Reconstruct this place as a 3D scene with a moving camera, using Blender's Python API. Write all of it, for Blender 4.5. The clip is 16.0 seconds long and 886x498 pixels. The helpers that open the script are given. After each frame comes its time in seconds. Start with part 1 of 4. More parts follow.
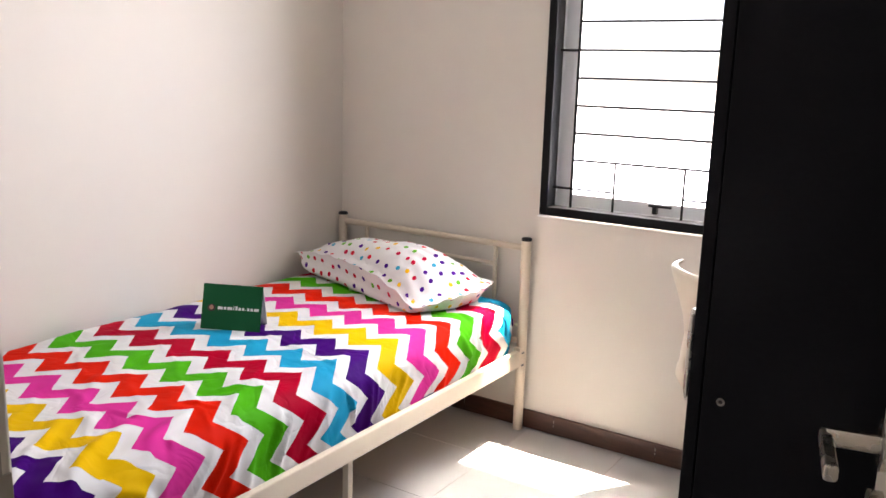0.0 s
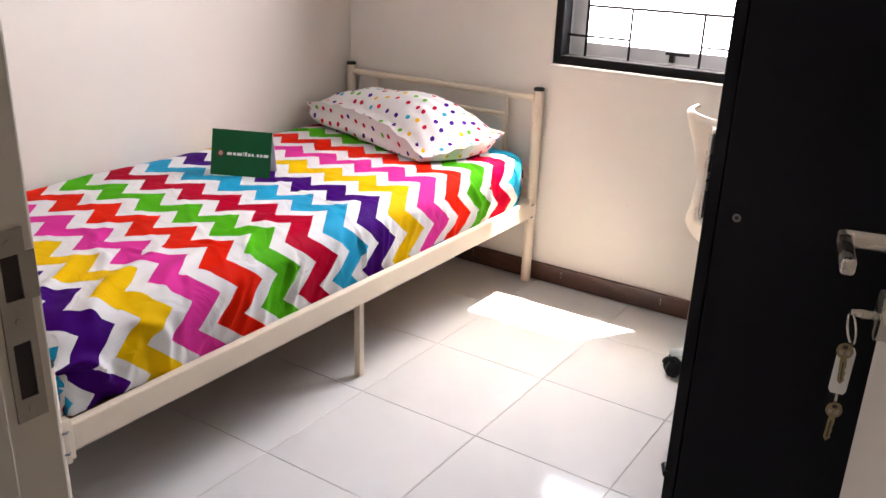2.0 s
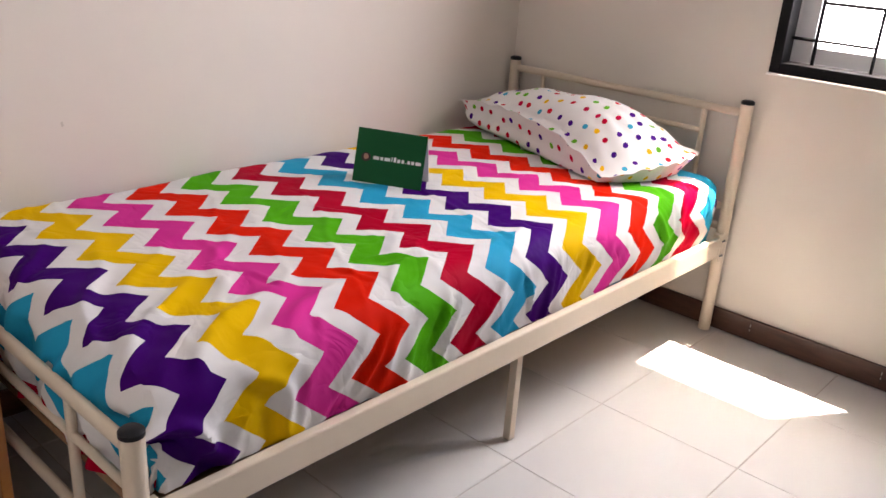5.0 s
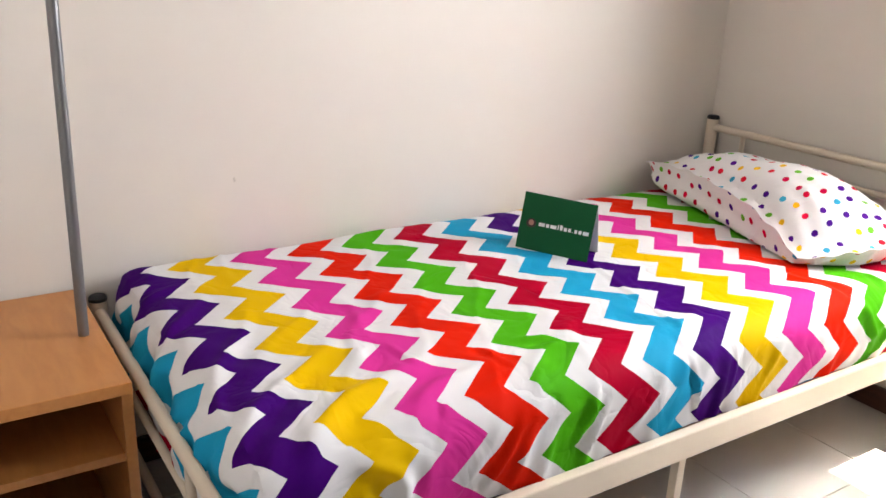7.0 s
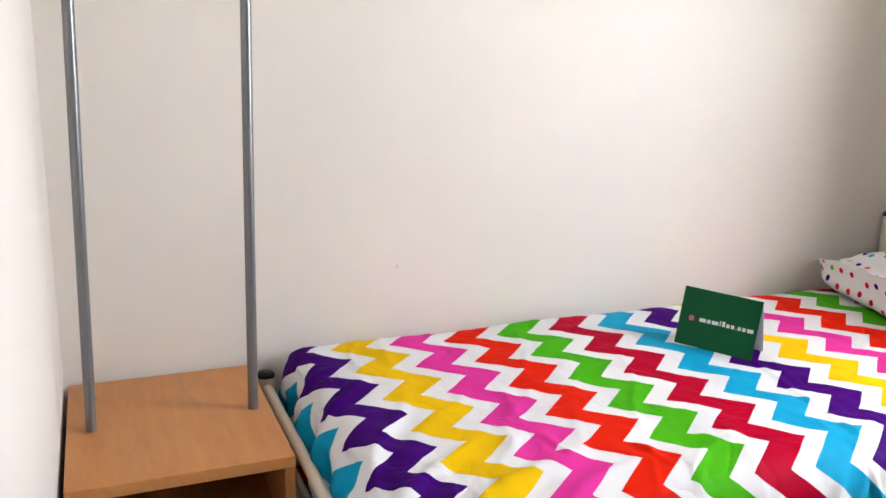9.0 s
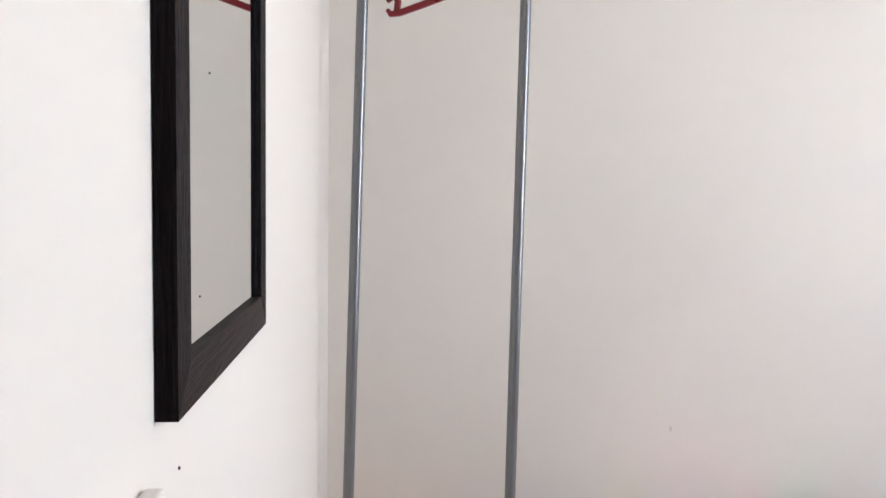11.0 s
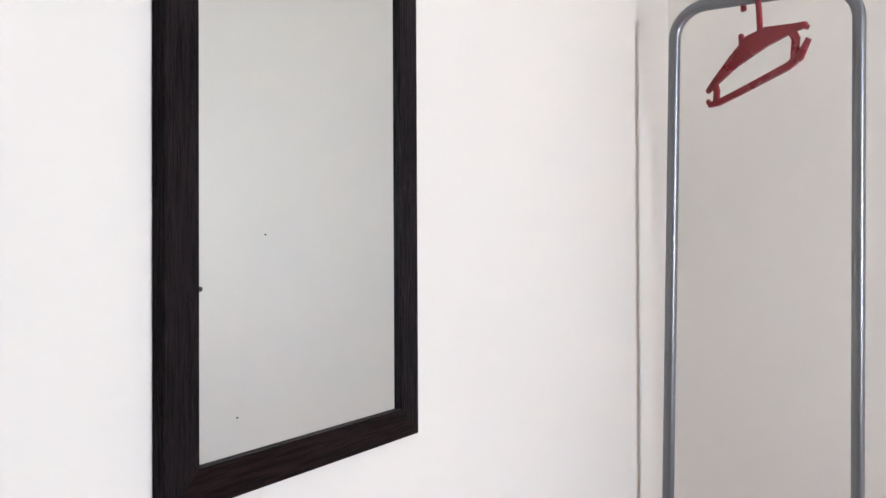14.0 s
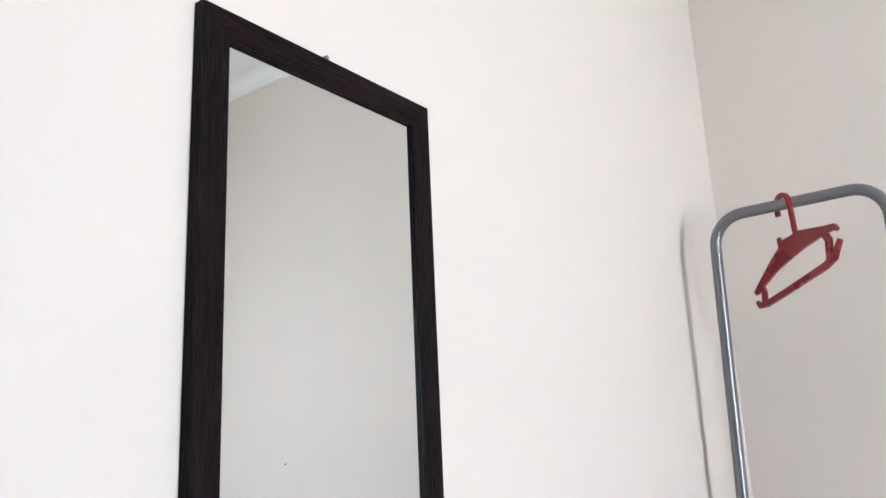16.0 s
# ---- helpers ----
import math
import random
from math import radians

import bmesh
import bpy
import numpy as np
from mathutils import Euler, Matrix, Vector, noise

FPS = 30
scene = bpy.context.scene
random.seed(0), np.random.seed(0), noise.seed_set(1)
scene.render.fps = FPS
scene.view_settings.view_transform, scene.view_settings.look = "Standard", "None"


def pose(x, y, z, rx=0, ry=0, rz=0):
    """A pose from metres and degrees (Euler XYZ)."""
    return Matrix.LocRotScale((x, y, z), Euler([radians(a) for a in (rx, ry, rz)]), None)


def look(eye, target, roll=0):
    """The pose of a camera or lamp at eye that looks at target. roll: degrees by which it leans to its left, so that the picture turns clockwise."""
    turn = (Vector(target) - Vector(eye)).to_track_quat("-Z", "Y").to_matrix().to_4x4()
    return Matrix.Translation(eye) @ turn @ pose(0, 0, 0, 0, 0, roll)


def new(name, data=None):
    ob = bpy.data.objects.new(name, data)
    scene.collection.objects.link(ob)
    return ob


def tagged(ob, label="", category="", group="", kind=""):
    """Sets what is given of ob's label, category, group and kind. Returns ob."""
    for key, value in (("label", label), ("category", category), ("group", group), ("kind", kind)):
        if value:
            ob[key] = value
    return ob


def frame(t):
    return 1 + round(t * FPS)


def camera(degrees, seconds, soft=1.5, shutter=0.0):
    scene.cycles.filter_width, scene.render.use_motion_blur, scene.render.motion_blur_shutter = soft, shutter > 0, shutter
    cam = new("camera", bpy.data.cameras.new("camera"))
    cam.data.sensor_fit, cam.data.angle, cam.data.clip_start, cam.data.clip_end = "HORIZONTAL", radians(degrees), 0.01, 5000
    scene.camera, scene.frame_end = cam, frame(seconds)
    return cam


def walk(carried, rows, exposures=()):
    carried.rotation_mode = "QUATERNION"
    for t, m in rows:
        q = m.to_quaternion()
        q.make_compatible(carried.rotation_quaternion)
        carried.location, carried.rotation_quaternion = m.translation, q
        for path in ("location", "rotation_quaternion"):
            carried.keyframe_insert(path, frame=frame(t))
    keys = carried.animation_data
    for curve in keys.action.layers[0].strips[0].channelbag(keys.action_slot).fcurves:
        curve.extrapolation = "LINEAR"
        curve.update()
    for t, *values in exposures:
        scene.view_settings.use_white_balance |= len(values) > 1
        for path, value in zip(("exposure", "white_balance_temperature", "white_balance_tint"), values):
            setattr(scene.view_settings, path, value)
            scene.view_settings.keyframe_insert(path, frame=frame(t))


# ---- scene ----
cam = camera(55.5, 16.0)
PATH = [
    (0, (1.008, -1.725, 1.369), (-0.058, -0.082, 0.965), 1.7),
    (0.5, (1.005, -1.714, 1.354), (-0.053, -0.079, 0.901), 1.9),
    (1, (1.005, -1.706, 1.329), (-0.046, -0.087, 0.808), 1.9),
    (1.5, (1.002, -1.728, 1.314), (-0.035, -0.132, 0.701), 2.1),
    (2, (1.005, -1.736, 1.296), (-0.02, -0.168, 0.596), 2.1),
    (2.5, (0.998, -1.724, 1.274), (0.004, -0.167, 0.508), 1.6),
    (3, (0.959, -1.673, 1.235), (-0.002, -0.115, 0.431), 1.1),
    (3.5, (0.908, -1.638, 1.228), (-0.094, -0.105, 0.425), 1.6),
    (4, (0.791, -1.586, 1.227), (-0.292, -0.095, 0.448), 2.3),
    (4.5, (0.687, -1.54, 1.225), (-0.452, -0.079, 0.473), 2.9),
    (5, (0.602, -1.445, 1.223), (-0.633, -0.049, 0.499), 4.0),
    (5.2, (0.591, -1.385, 1.238), (-0.732, -0.066, 0.522), 4.4),
    (7.5, (0.565, -1.264, 1.265), (-1.025, -0.239, 0.615), 2.4),
    (8, (0.559, -1.29, 1.249), (-1.057, -0.274, 0.652), 2.7),
    (8.5, (0.566, -1.294, 1.279), (-1.115, -0.381, 0.695), 2.4),
    (9, (0.585, -1.296, 1.257), (-1.209, -0.543, 0.796), 1.3),
    (9.5, (0.565, -1.319, 1.25), (-1.294, -0.651, 0.937), 1.1),
    (10, (0.544, -1.32, 1.261), (-1.361, -0.756, 1.034), 1.2),
    (12.5, (0.479, -1.077, 1.257), (-1.43, -1.657, 1.117), 0.3),
    (13, (0.513, -1.01, 1.277), (-1.352, -1.719, 1.135), 0.8),
    (13.5, (0.488, -0.964, 1.293), (-1.317, -1.824, 1.226), -0.0),
    (14, (0.466, -0.922, 1.314), (-1.276, -1.904, 1.339), -0.3),
    (14.5, (0.479, -0.854, 1.327), (-1.211, -1.912, 1.479), -0.5),
    (15, (0.495, -0.801, 1.329), (-1.134, -1.921, 1.635), -1.2),
    (15.5, (0.493, -0.787, 1.326), (-1.091, -1.934, 1.747), -1.7),
    (16, (0.486, -0.785, 1.323), (-1.064, -1.943, 1.832), -2.6),
]
walk(cam, [(t, look(eye, target, roll)) for t, eye, target, roll in PATH],
     [(0, 3.98, 6700, 19), (3.5, 4.00, 6920, 23), (5, 3.69, 6980, 23), (7.5, 4.18, 6780, 15.5), (8.5, 4.20, 6720, 15.5), (9, 4.20, 6480, 14), (10, 3.95, 6260, 14), (12.5, 3.94, 6130, 14.5), (13, 3.87, 6120, 14.5), (14, 3.90, 6110, 14.5), (16, 3.90, 6110, 14.5)])

# ---- light ----
world = bpy.data.worlds.new("sky")
scene.world = world
world.use_nodes = True
_wn = world.node_tree.nodes
_sky = _wn.new("ShaderNodeTexSky")
_sky.sky_type = "NISHITA"
_sky.sun_disc = False
_sky.sun_elevation = radians(73)
_sky.sun_rotation = radians(37)
world.node_tree.links.new(_sky.outputs["Color"], _wn["Background"].inputs["Color"])
_wn["Background"].inputs["Strength"].default_value = 0.055

sun = new("sun", bpy.data.lights.new("sun", "SUN"))
sun.data.energy, sun.data.angle, sun.data.color = 5.0, radians(0.6), (1.0, 0.91, 0.76)
sun.matrix_world = look((0.140, 0.208, 0.9), (0, 0, 0))

sky_lamp = new("window_daylight", bpy.data.lights.new("window_daylight", "AREA"))
sky_lamp.data.shape, sky_lamp.data.size, sky_lamp.data.size_y = "RECTANGLE", 0.62, 1.14
sky_lamp.data.spread = radians(156)
sky_lamp.data.energy, sky_lamp.data.color = 2.8, (0.84, 0.92, 1.0)
sky_lamp.matrix_world = look((-0.005, 1.175, 1.52), (-0.005, 0.175, 1.45))

# ---- materials ----
def shader(name):
    m = bpy.data.materials.new(name)
    m.use_nodes = True
    return m, m.node_tree.nodes, m.node_tree.links, m.node_tree.nodes["Principled BSDF"]


def mix_color(nodes, links, fac, a, b):
    n = nodes.new("ShaderNodeMix")
    n.data_type = "RGBA"
    for slot, value in ((0, fac), (6, a), (7, b)):
        if hasattr(value, "is_output"):
            links.new(value, n.inputs[slot])
        else:
            n.inputs[slot].default_value = (*value, 1) if isinstance(value, tuple) else value
    return n.outputs[2]


def surf(name, color, rough=0.5, var=0.06, scale=3.0, bump=0.05, bump_scale=60.0, metal=0.0, coat=0.0, stretch=(1, 1, 1), each=0.0):
    m, nodes, links, bsdf = shader(name)
    tex = nodes.new("ShaderNodeTexCoord")
    mapping = nodes.new("ShaderNodeMapping")
    mapping.inputs["Scale"].default_value = stretch
    links.new(tex.outputs["Object"], mapping.inputs["Vector"])
    large = nodes.new("ShaderNodeTexNoise")
    large.inputs["Scale"].default_value, large.inputs["Detail"].default_value = scale, 5
    fine = nodes.new("ShaderNodeTexNoise")
    fine.inputs["Scale"].default_value, fine.inputs["Detail"].default_value = bump_scale, 4
    for n in (large, fine):
        links.new(mapping.outputs[0], n.inputs["Vector"])
    dark = tuple(c * (1 - var * 1.6) for c in color)
    light = tuple(min(1, c * (1 + var)) for c in color)
    out = mix_color(nodes, links, large.outputs["Fac"], dark, light)
    if each:
        info = nodes.new("ShaderNodeObjectInfo")
        tone = tuple(c * (1 - each) for c in color)
        half = nodes.new("ShaderNodeMath")
        half.operation = "MULTIPLY"
        half.inputs[1].default_value = 0.5
        links.new(info.outputs["Random"], half.inputs[0])
        out = mix_color(nodes, links, half.outputs[0], out, tone)
    links.new(out, bsdf.inputs["Base Color"])
    rr = nodes.new("ShaderNodeMapRange")
    rr.inputs["To Min"].default_value, rr.inputs["To Max"].default_value = max(0.0, rough - 0.06), rough + 0.06
    links.new(large.outputs["Fac"], rr.inputs["Value"])
    links.new(rr.outputs[0], bsdf.inputs["Roughness"])
    bsdf.inputs["Metallic"].default_value = metal
    bsdf.inputs["Coat Weight"].default_value = coat
    bsdf.inputs["Coat Roughness"].default_value = 0.08
    if max(color) < 0.03:
        bsdf.inputs["Specular IOR Level"].default_value = 0.12
    if bump:
        b = nodes.new("ShaderNodeBump")
        b.inputs["Strength"].default_value, b.inputs["Distance"].default_value = bump, 0.004
        links.new(fine.outputs["Fac"], b.inputs["Height"])
        links.new(b.outputs[0], bsdf.inputs["Normal"])
    return m


def wood(name, dark, light, rough=0.4, scale=6.0, along=(1, 1, 1), bump=0.1):
    m, nodes, links, bsdf = shader(name)
    tex = nodes.new("ShaderNodeTexCoord")
    mapping = nodes.new("ShaderNodeMapping")
    mapping.inputs["Scale"].default_value = along
    links.new(tex.outputs["Object"], mapping.inputs["Vector"])
    grain = nodes.new("ShaderNodeTexNoise")
    grain.inputs["Scale"].default_value, grain.inputs["Detail"].default_value = scale, 8
    grain.inputs["Distortion"].default_value = 0.6
    links.new(mapping.outputs[0], grain.inputs["Vector"])
    ramp = nodes.new("ShaderNodeValToRGB")
    ramp.color_ramp.elements[0].position, ramp.color_ramp.elements[0].color = 0.3, (*dark, 1)
    ramp.color_ramp.elements[1].position, ramp.color_ramp.elements[1].color = 0.7, (*light, 1)
    links.new(grain.outputs["Fac"], ramp.inputs["Fac"])
    links.new(ramp.outputs[0], bsdf.inputs["Base Color"])
    bsdf.inputs["Roughness"].default_value = rough
    if max(light) < 0.03:
        bsdf.inputs["Specular IOR Level"].default_value = 0.12
    b = nodes.new("ShaderNodeBump")
    b.inputs["Strength"].default_value, b.inputs["Distance"].default_value = bump, 0.003
    links.new(grain.outputs["Fac"], b.inputs["Height"])
    links.new(b.outputs[0], bsdf.inputs["Normal"])
    return m


def calc(nodes, links, op, a, b=None, c=None):
    n = nodes.new("ShaderNodeMath")
    n.operation = op
    for i, v in enumerate((a, b, c)):
        if v is None:
            continue
        if hasattr(v, "is_output"):
            links.new(v, n.inputs[i])
        else:
            n.inputs[i].default_value = v
    return n.outputs[0]


CHEVRON = [(0.042, 0.001, 0.125), (0.68, 0.41, 0.001), (0.60, 0.030, 0.25), (0.62, 0.012, 0.001), (0.052, 0.35, 0.005), (0.37, 0.0003, 0.018), (0.003, 0.28, 0.46)]
CLOTH_WHITE = (0.665, 0.655, 0.652)


def palette(nodes, links, fac, colors):
    ramp = nodes.new("ShaderNodeValToRGB")
    ramp.color_ramp.interpolation = "CONSTANT"
    el = ramp.color_ramp.elements
    while len(el) < len(colors):
        el.new(0.5)
    for i, c in enumerate(colors):
        el[i].position, el[i].color = i / len(colors), (*c, 1)
    links.new(fac, ramp.inputs["Fac"])
    return ramp.outputs[0]


def weave(nodes, links, bsdf, vector):
    n = nodes.new("ShaderNodeTexNoise")
    n.inputs["Scale"].default_value, n.inputs["Detail"].default_value = 14, 6
    links.new(vector, n.inputs["Vector"])
    b = nodes.new("ShaderNodeBump")
    b.inputs["Strength"].default_value, b.inputs["Distance"].default_value = 0.16, 0.005
    links.new(n.outputs["Fac"], b.inputs["Height"])
    # soft creases: thin ridges where a slow noise crosses its middle
    slow = nodes.new("ShaderNodeTexNoise")
    slow.inputs["Scale"].default_value, slow.inputs["Detail"].default_value = 5.5, 3
    slow.inputs["Distortion"].default_value = 0.8
    links.new(vector, slow.inputs["Vector"])
    ridge = calc(nodes, links, "ABSOLUTE", calc(nodes, links, "SUBTRACT", slow.outputs["Fac"], 0.5))
    ridge = calc(nodes, links, "MINIMUM", calc(nodes, links, "MULTIPLY", ridge, 16.0), 1.0)
    crease = nodes.new("ShaderNodeBump")
    crease.inputs["Strength"].default_value, crease.inputs["Distance"].default_value = 0.26, 0.005
    links.new(ridge, crease.inputs["Height"])
    links.new(b.outputs[0], crease.inputs["Normal"])
    links.new(crease.outputs[0], bsdf.inputs["Normal"])
    bsdf.inputs["Roughness"].default_value = 0.62
    bsdf.inputs["Specular IOR Level"].default_value = 0.035


def chevron_cloth():
    m, nodes, links, bsdf = shader("chevron_cotton")
    uv = nodes.new("ShaderNodeUVMap")
    sep = nodes.new("ShaderNodeSeparateXYZ")
    wob = nodes.new("ShaderNodeTexNoise")
    wob.inputs["Scale"].default_value = 9
    links.new(uv.outputs[0], wob.inputs["Vector"])
    add = nodes.new("ShaderNodeVectorMath")
    add.operation = "MULTIPLY_ADD"
    add.inputs[1].default_value = (0.008, 0.008, 0)
    links.new(wob.outputs["Color"], add.inputs[0])
    links.new(uv.outputs[0], add.inputs[2])
    links.new(add.outputs[0], sep.inputs[0])
    u, v = sep.outputs[0], sep.outputs[1]
    shifted = calc(nodes, links, "ADD", u, calc(nodes, links, "MULTIPLY", v, -0.0746))
    phase = calc(nodes, links, "FRACT", calc(nodes, links, "DIVIDE", calc(nodes, links, "ADD", shifted, 3.052 - 0.0694 - 0.004), 0.1526))
    tri = calc(nodes, links, "SUBTRACT", calc(nodes, links, "MULTIPLY", calc(nodes, links, "ABSOLUTE", calc(nodes, links, "SUBTRACT", phase, 0.5)), 4.0), 1.0)
    s = calc(nodes, links, "DIVIDE", calc(nodes, links, "ADD", calc(nodes, links, "MULTIPLY", tri, -0.0411), calc(nodes, links, "ADD", v, 0.8407 - 0.004)), 0.1421)
    cell = calc(nodes, links, "FLOOR", s)
    inside = calc(nodes, links, "LESS_THAN", calc(nodes, links, "FRACT", s), 0.60)
    seven = calc(nodes, links, "FRACT", calc(nodes, links, "ADD", calc(nodes, links, "DIVIDE", cell, 7.0), 2.0714))
    col = palette(nodes, links, seven, CHEVRON)
    links.new(mix_color(nodes, links, inside, CLOTH_WHITE, col), bsdf.inputs["Base Color"])
    weave(nodes, links, bsdf, uv.outputs[0])
    return m


def dotted_cloth():
    m, nodes, links, bsdf = shader("dotted_cotton")
    uv = nodes.new("ShaderNodeUVMap")
    vor = nodes.new("ShaderNodeTexVoronoi")
    vor.voronoi_dimensions = "2D"
    vor.inputs["Scale"].default_value, vor.inputs["Randomness"].default_value = 19.5, 0.42
    links.new(uv.outputs[0], vor.inputs["Vector"])
    sep = nodes.new("ShaderNodeSeparateColor")
    links.new(vor.outputs["Color"], sep.inputs[0])
    col = palette(nodes, links, sep.outputs[0], [(0.50, 0.003, 0.03), (0.60, 0.012, 0.03), (0.06, 0.006, 0.20), (0.80, 0.44, 0.012), (0.12, 0.42, 0.03), (0.03, 0.34, 0.52), (0.52, 0.004, 0.05), (0.08, 0.008, 0.22)])
    inside = calc(nodes, links, "LESS_THAN", vor.outputs["Distance"], 0.180)
    links.new(mix_color(nodes, links, inside, (0.70, 0.685, 0.685), col), bsdf.inputs["Base Color"])
    weave(nodes, links, bsdf, uv.outputs[0])
    return m


M_WALL = surf("wall_paint", (0.690, 0.640, 0.575), 0.62, 0.025, 1.6, 0.06, 45)
M_CEIL = surf("ceiling_paint", (0.83, 0.82, 0.80), 0.8, 0.02, 2.0, 0.04, 60)
M_TILE = surf("glazed_tile", (0.575, 0.580, 0.580), 0.085, 0.03, 2.5, 0.010, 7, each=0.04)
M_GROUT = surf("grout", (0.48, 0.44, 0.39), 0.9, 0.15, 20, 0.2, 120)
M_SKIRT = wood("skirting_tile", (0.055, 0.022, 0.014), (0.10, 0.042, 0.026), 0.3, 5, (2, 2, 12))
M_CREAM = surf("cream_powder_coat", (0.65, 0.555, 0.44), 0.42, 0.03, 2, 0.02, 200, coat=0.0)
M_CREAM.node_tree.nodes["Principled BSDF"].inputs["Specular IOR Level"].default_value = 0.2
M_BLACKCAP = surf("black_plastic", (0.018, 0.018, 0.02), 0.4, 0.1, 20, 0.05, 200)
M_PLY = wood("bed_board", (0.20, 0.10, 0.05), (0.30, 0.16, 0.08), 0.6, 5, (12, 1, 12))
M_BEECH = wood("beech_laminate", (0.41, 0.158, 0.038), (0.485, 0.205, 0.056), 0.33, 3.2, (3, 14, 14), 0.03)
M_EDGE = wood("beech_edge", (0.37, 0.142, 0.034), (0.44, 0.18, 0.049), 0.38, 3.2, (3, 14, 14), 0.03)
M_SWITCH = surf("off_white_plastic", (0.72, 0.68, 0.62), 0.4, 0.02, 10, 0.02, 200)
M_STEEL = surf("grey_painted_steel", (0.20, 0.20, 0.205), 0.30, 0.05, 10, 0.02, 200, metal=0.55)
M_RED = surf("red_plastic", (0.23, 0.006, 0.013), 0.28, 0.06, 10, 0.03, 90)
M_WENGE = wood("dark_wenge", (0.003, 0.0022, 0.0022), (0.016, 0.0105, 0.0110), 0.5, 9, (52, 52, 3.2), 0.9)
M_WENGE_H = wood("dark_wenge_rail", (0.003, 0.002, 0.002), (0.017, 0.0085, 0.0078), 0.42, 9, (2.4, 40, 40), 0.6)
for _m in (M_WENGE, M_WENGE_H):
    _m.node_tree.nodes["Principled BSDF"].inputs["Specular IOR Level"].default_value = 0.05
M_BLACKLAM = surf("black_laminate", (0.0062, 0.0056, 0.0074), 0.6, 0.2, 6, 0.15, 90)
M_BLACKFRAME = surf("black_window_paint", (0.008, 0.008, 0.009), 0.35, 0.15, 12, 0.05, 150)
M_ALU = surf("window_aluminium", (0.70, 0.72, 0.74), 0.36, 0.05, 12, 0.03, 200, metal=0.2)
M_DOOR = surf("door_paint", (0.72, 0.66, 0.58), 0.42, 0.03, 4, 0.05, 80)
M_JAMB = surf("door_frame_paint", (0.68, 0.62, 0.53), 0.45, 0.05, 6, 0.05, 80)
M_NICKEL = surf("satin_nickel", (0.60, 0.56, 0.50), 0.27, 0.06, 30, 0.03, 300, metal=1.0)
M_STRIKE = surf("aged_steel", (0.40, 0.36, 0.31), 0.42, 0.2, 25, 0.06, 200, metal=0.55)
M_BRASS = surf("key_brass", (0.30, 0.24, 0.14), 0.2, 0.12, 60, 0.05, 300, metal=0.9)
M_WHITE = surf("white_plastic", (0.80, 0.79, 0.75), 0.35, 0.02, 10, 0.02, 200)
M_CHAIR = surf("cream_plastic", (0.74, 0.66, 0.54), 0.42, 0.03, 6, 0.03, 120)
M_CHAIRLEG = surf("silver_plastic", (0.46, 0.50, 0.52), 0.35, 0.05, 12, 0.02, 150, metal=0.3)
M_DESKLEG = surf("brown_grey_steel", (0.20, 0.175, 0.155), 0.45, 0.06, 12, 0.03, 150, metal=0.2)
M_CURTAIN = surf("grey_curtain_cloth", (0.42, 0.40, 0.40), 0.85, 0.08, 12, 0.35, 260)
M_GREEN = surf("green_card", (0.003, 0.095, 0.030), 0.6, 0.05, 8, 0.03, 150)
M_GREEN.node_tree.nodes["Principled BSDF"].inputs["Specular IOR Level"].default_value = 0.15
M_PAPER = surf("white_card", (0.80, 0.80, 0.80), 0.6, 0.03, 8, 0.03, 150)
M_SKIN = surf("logo_tan", (0.42, 0.22, 0.16), 0.6, 0.03, 8, 0.0, 150)
M_LOGODARK = surf("logo_dark", (0.03, 0.018, 0.015), 0.6, 0.03, 8, 0.0, 150)
M_NAVY = surf("navy_ticking", (0.02, 0.025, 0.06), 0.8, 0.1, 20, 0.2, 150)
M_BLUE = surf("blue_label", (0.03, 0.17, 0.50), 0.4, 0.08, 20, 0.03, 150)
M_BROWN = surf("brown_carton", (0.25, 0.14, 0.08), 0.7, 0.1, 15, 0.1, 90)
M_DUST = surf("dark_speck", (0.03, 0.03, 0.03), 0.8, 0.1, 15, 0.1, 90)
M_SMUDGE = surf("rubbed_paint", (0.54, 0.50, 0.44), 0.8, 0.2, 60, 0.1, 90)
M_GROUND = surf("pale_concrete", (0.42, 0.41, 0.39), 0.9, 0.08, 0.8, 0.2, 30)
M_CHEVRON = chevron_cloth()
M_DOTS = dotted_cloth()

M_MIRROR, _n, _l, _b = shader("mirror_silver")
_b.inputs["Base Color"].default_value = (0.77, 0.795, 0.785, 1)
_b.inputs["Metallic"].default_value, _b.inputs["Roughness"].default_value = 1.0, 0.015
M_GLASS, _n, _l, _b = shader("window_glass")
_b.inputs["Base Color"].default_value = (0.97, 0.98, 0.98, 1)
_b.inputs["Roughness"].default_value, _b.inputs["Transmission Weight"].default_value, _b.inputs["IOR"].default_value = 0.0, 1.0, 1.45


# ---- builders ----
def finish(name, bm, material, parent=None, label="", smooth=False):
    bmesh.ops.recalc_face_normals(bm, faces=bm.faces)
    me = bpy.data.meshes.new(name)
    bm.to_mesh(me)
    bm.free()
    me.materials.append(material)
    if smooth:
        for p in me.polygons:
            p.use_smooth = True
        me.set_sharp_from_angle(angle=radians(48))
    ob = new(name, me)
    if parent:
        ob.parent = parent
    if label:
        ob["label"] = label
    return ob


part = finish


def empty(name, label, category, group="", kind=""):
    return tagged(new(name), label, category, group, kind)


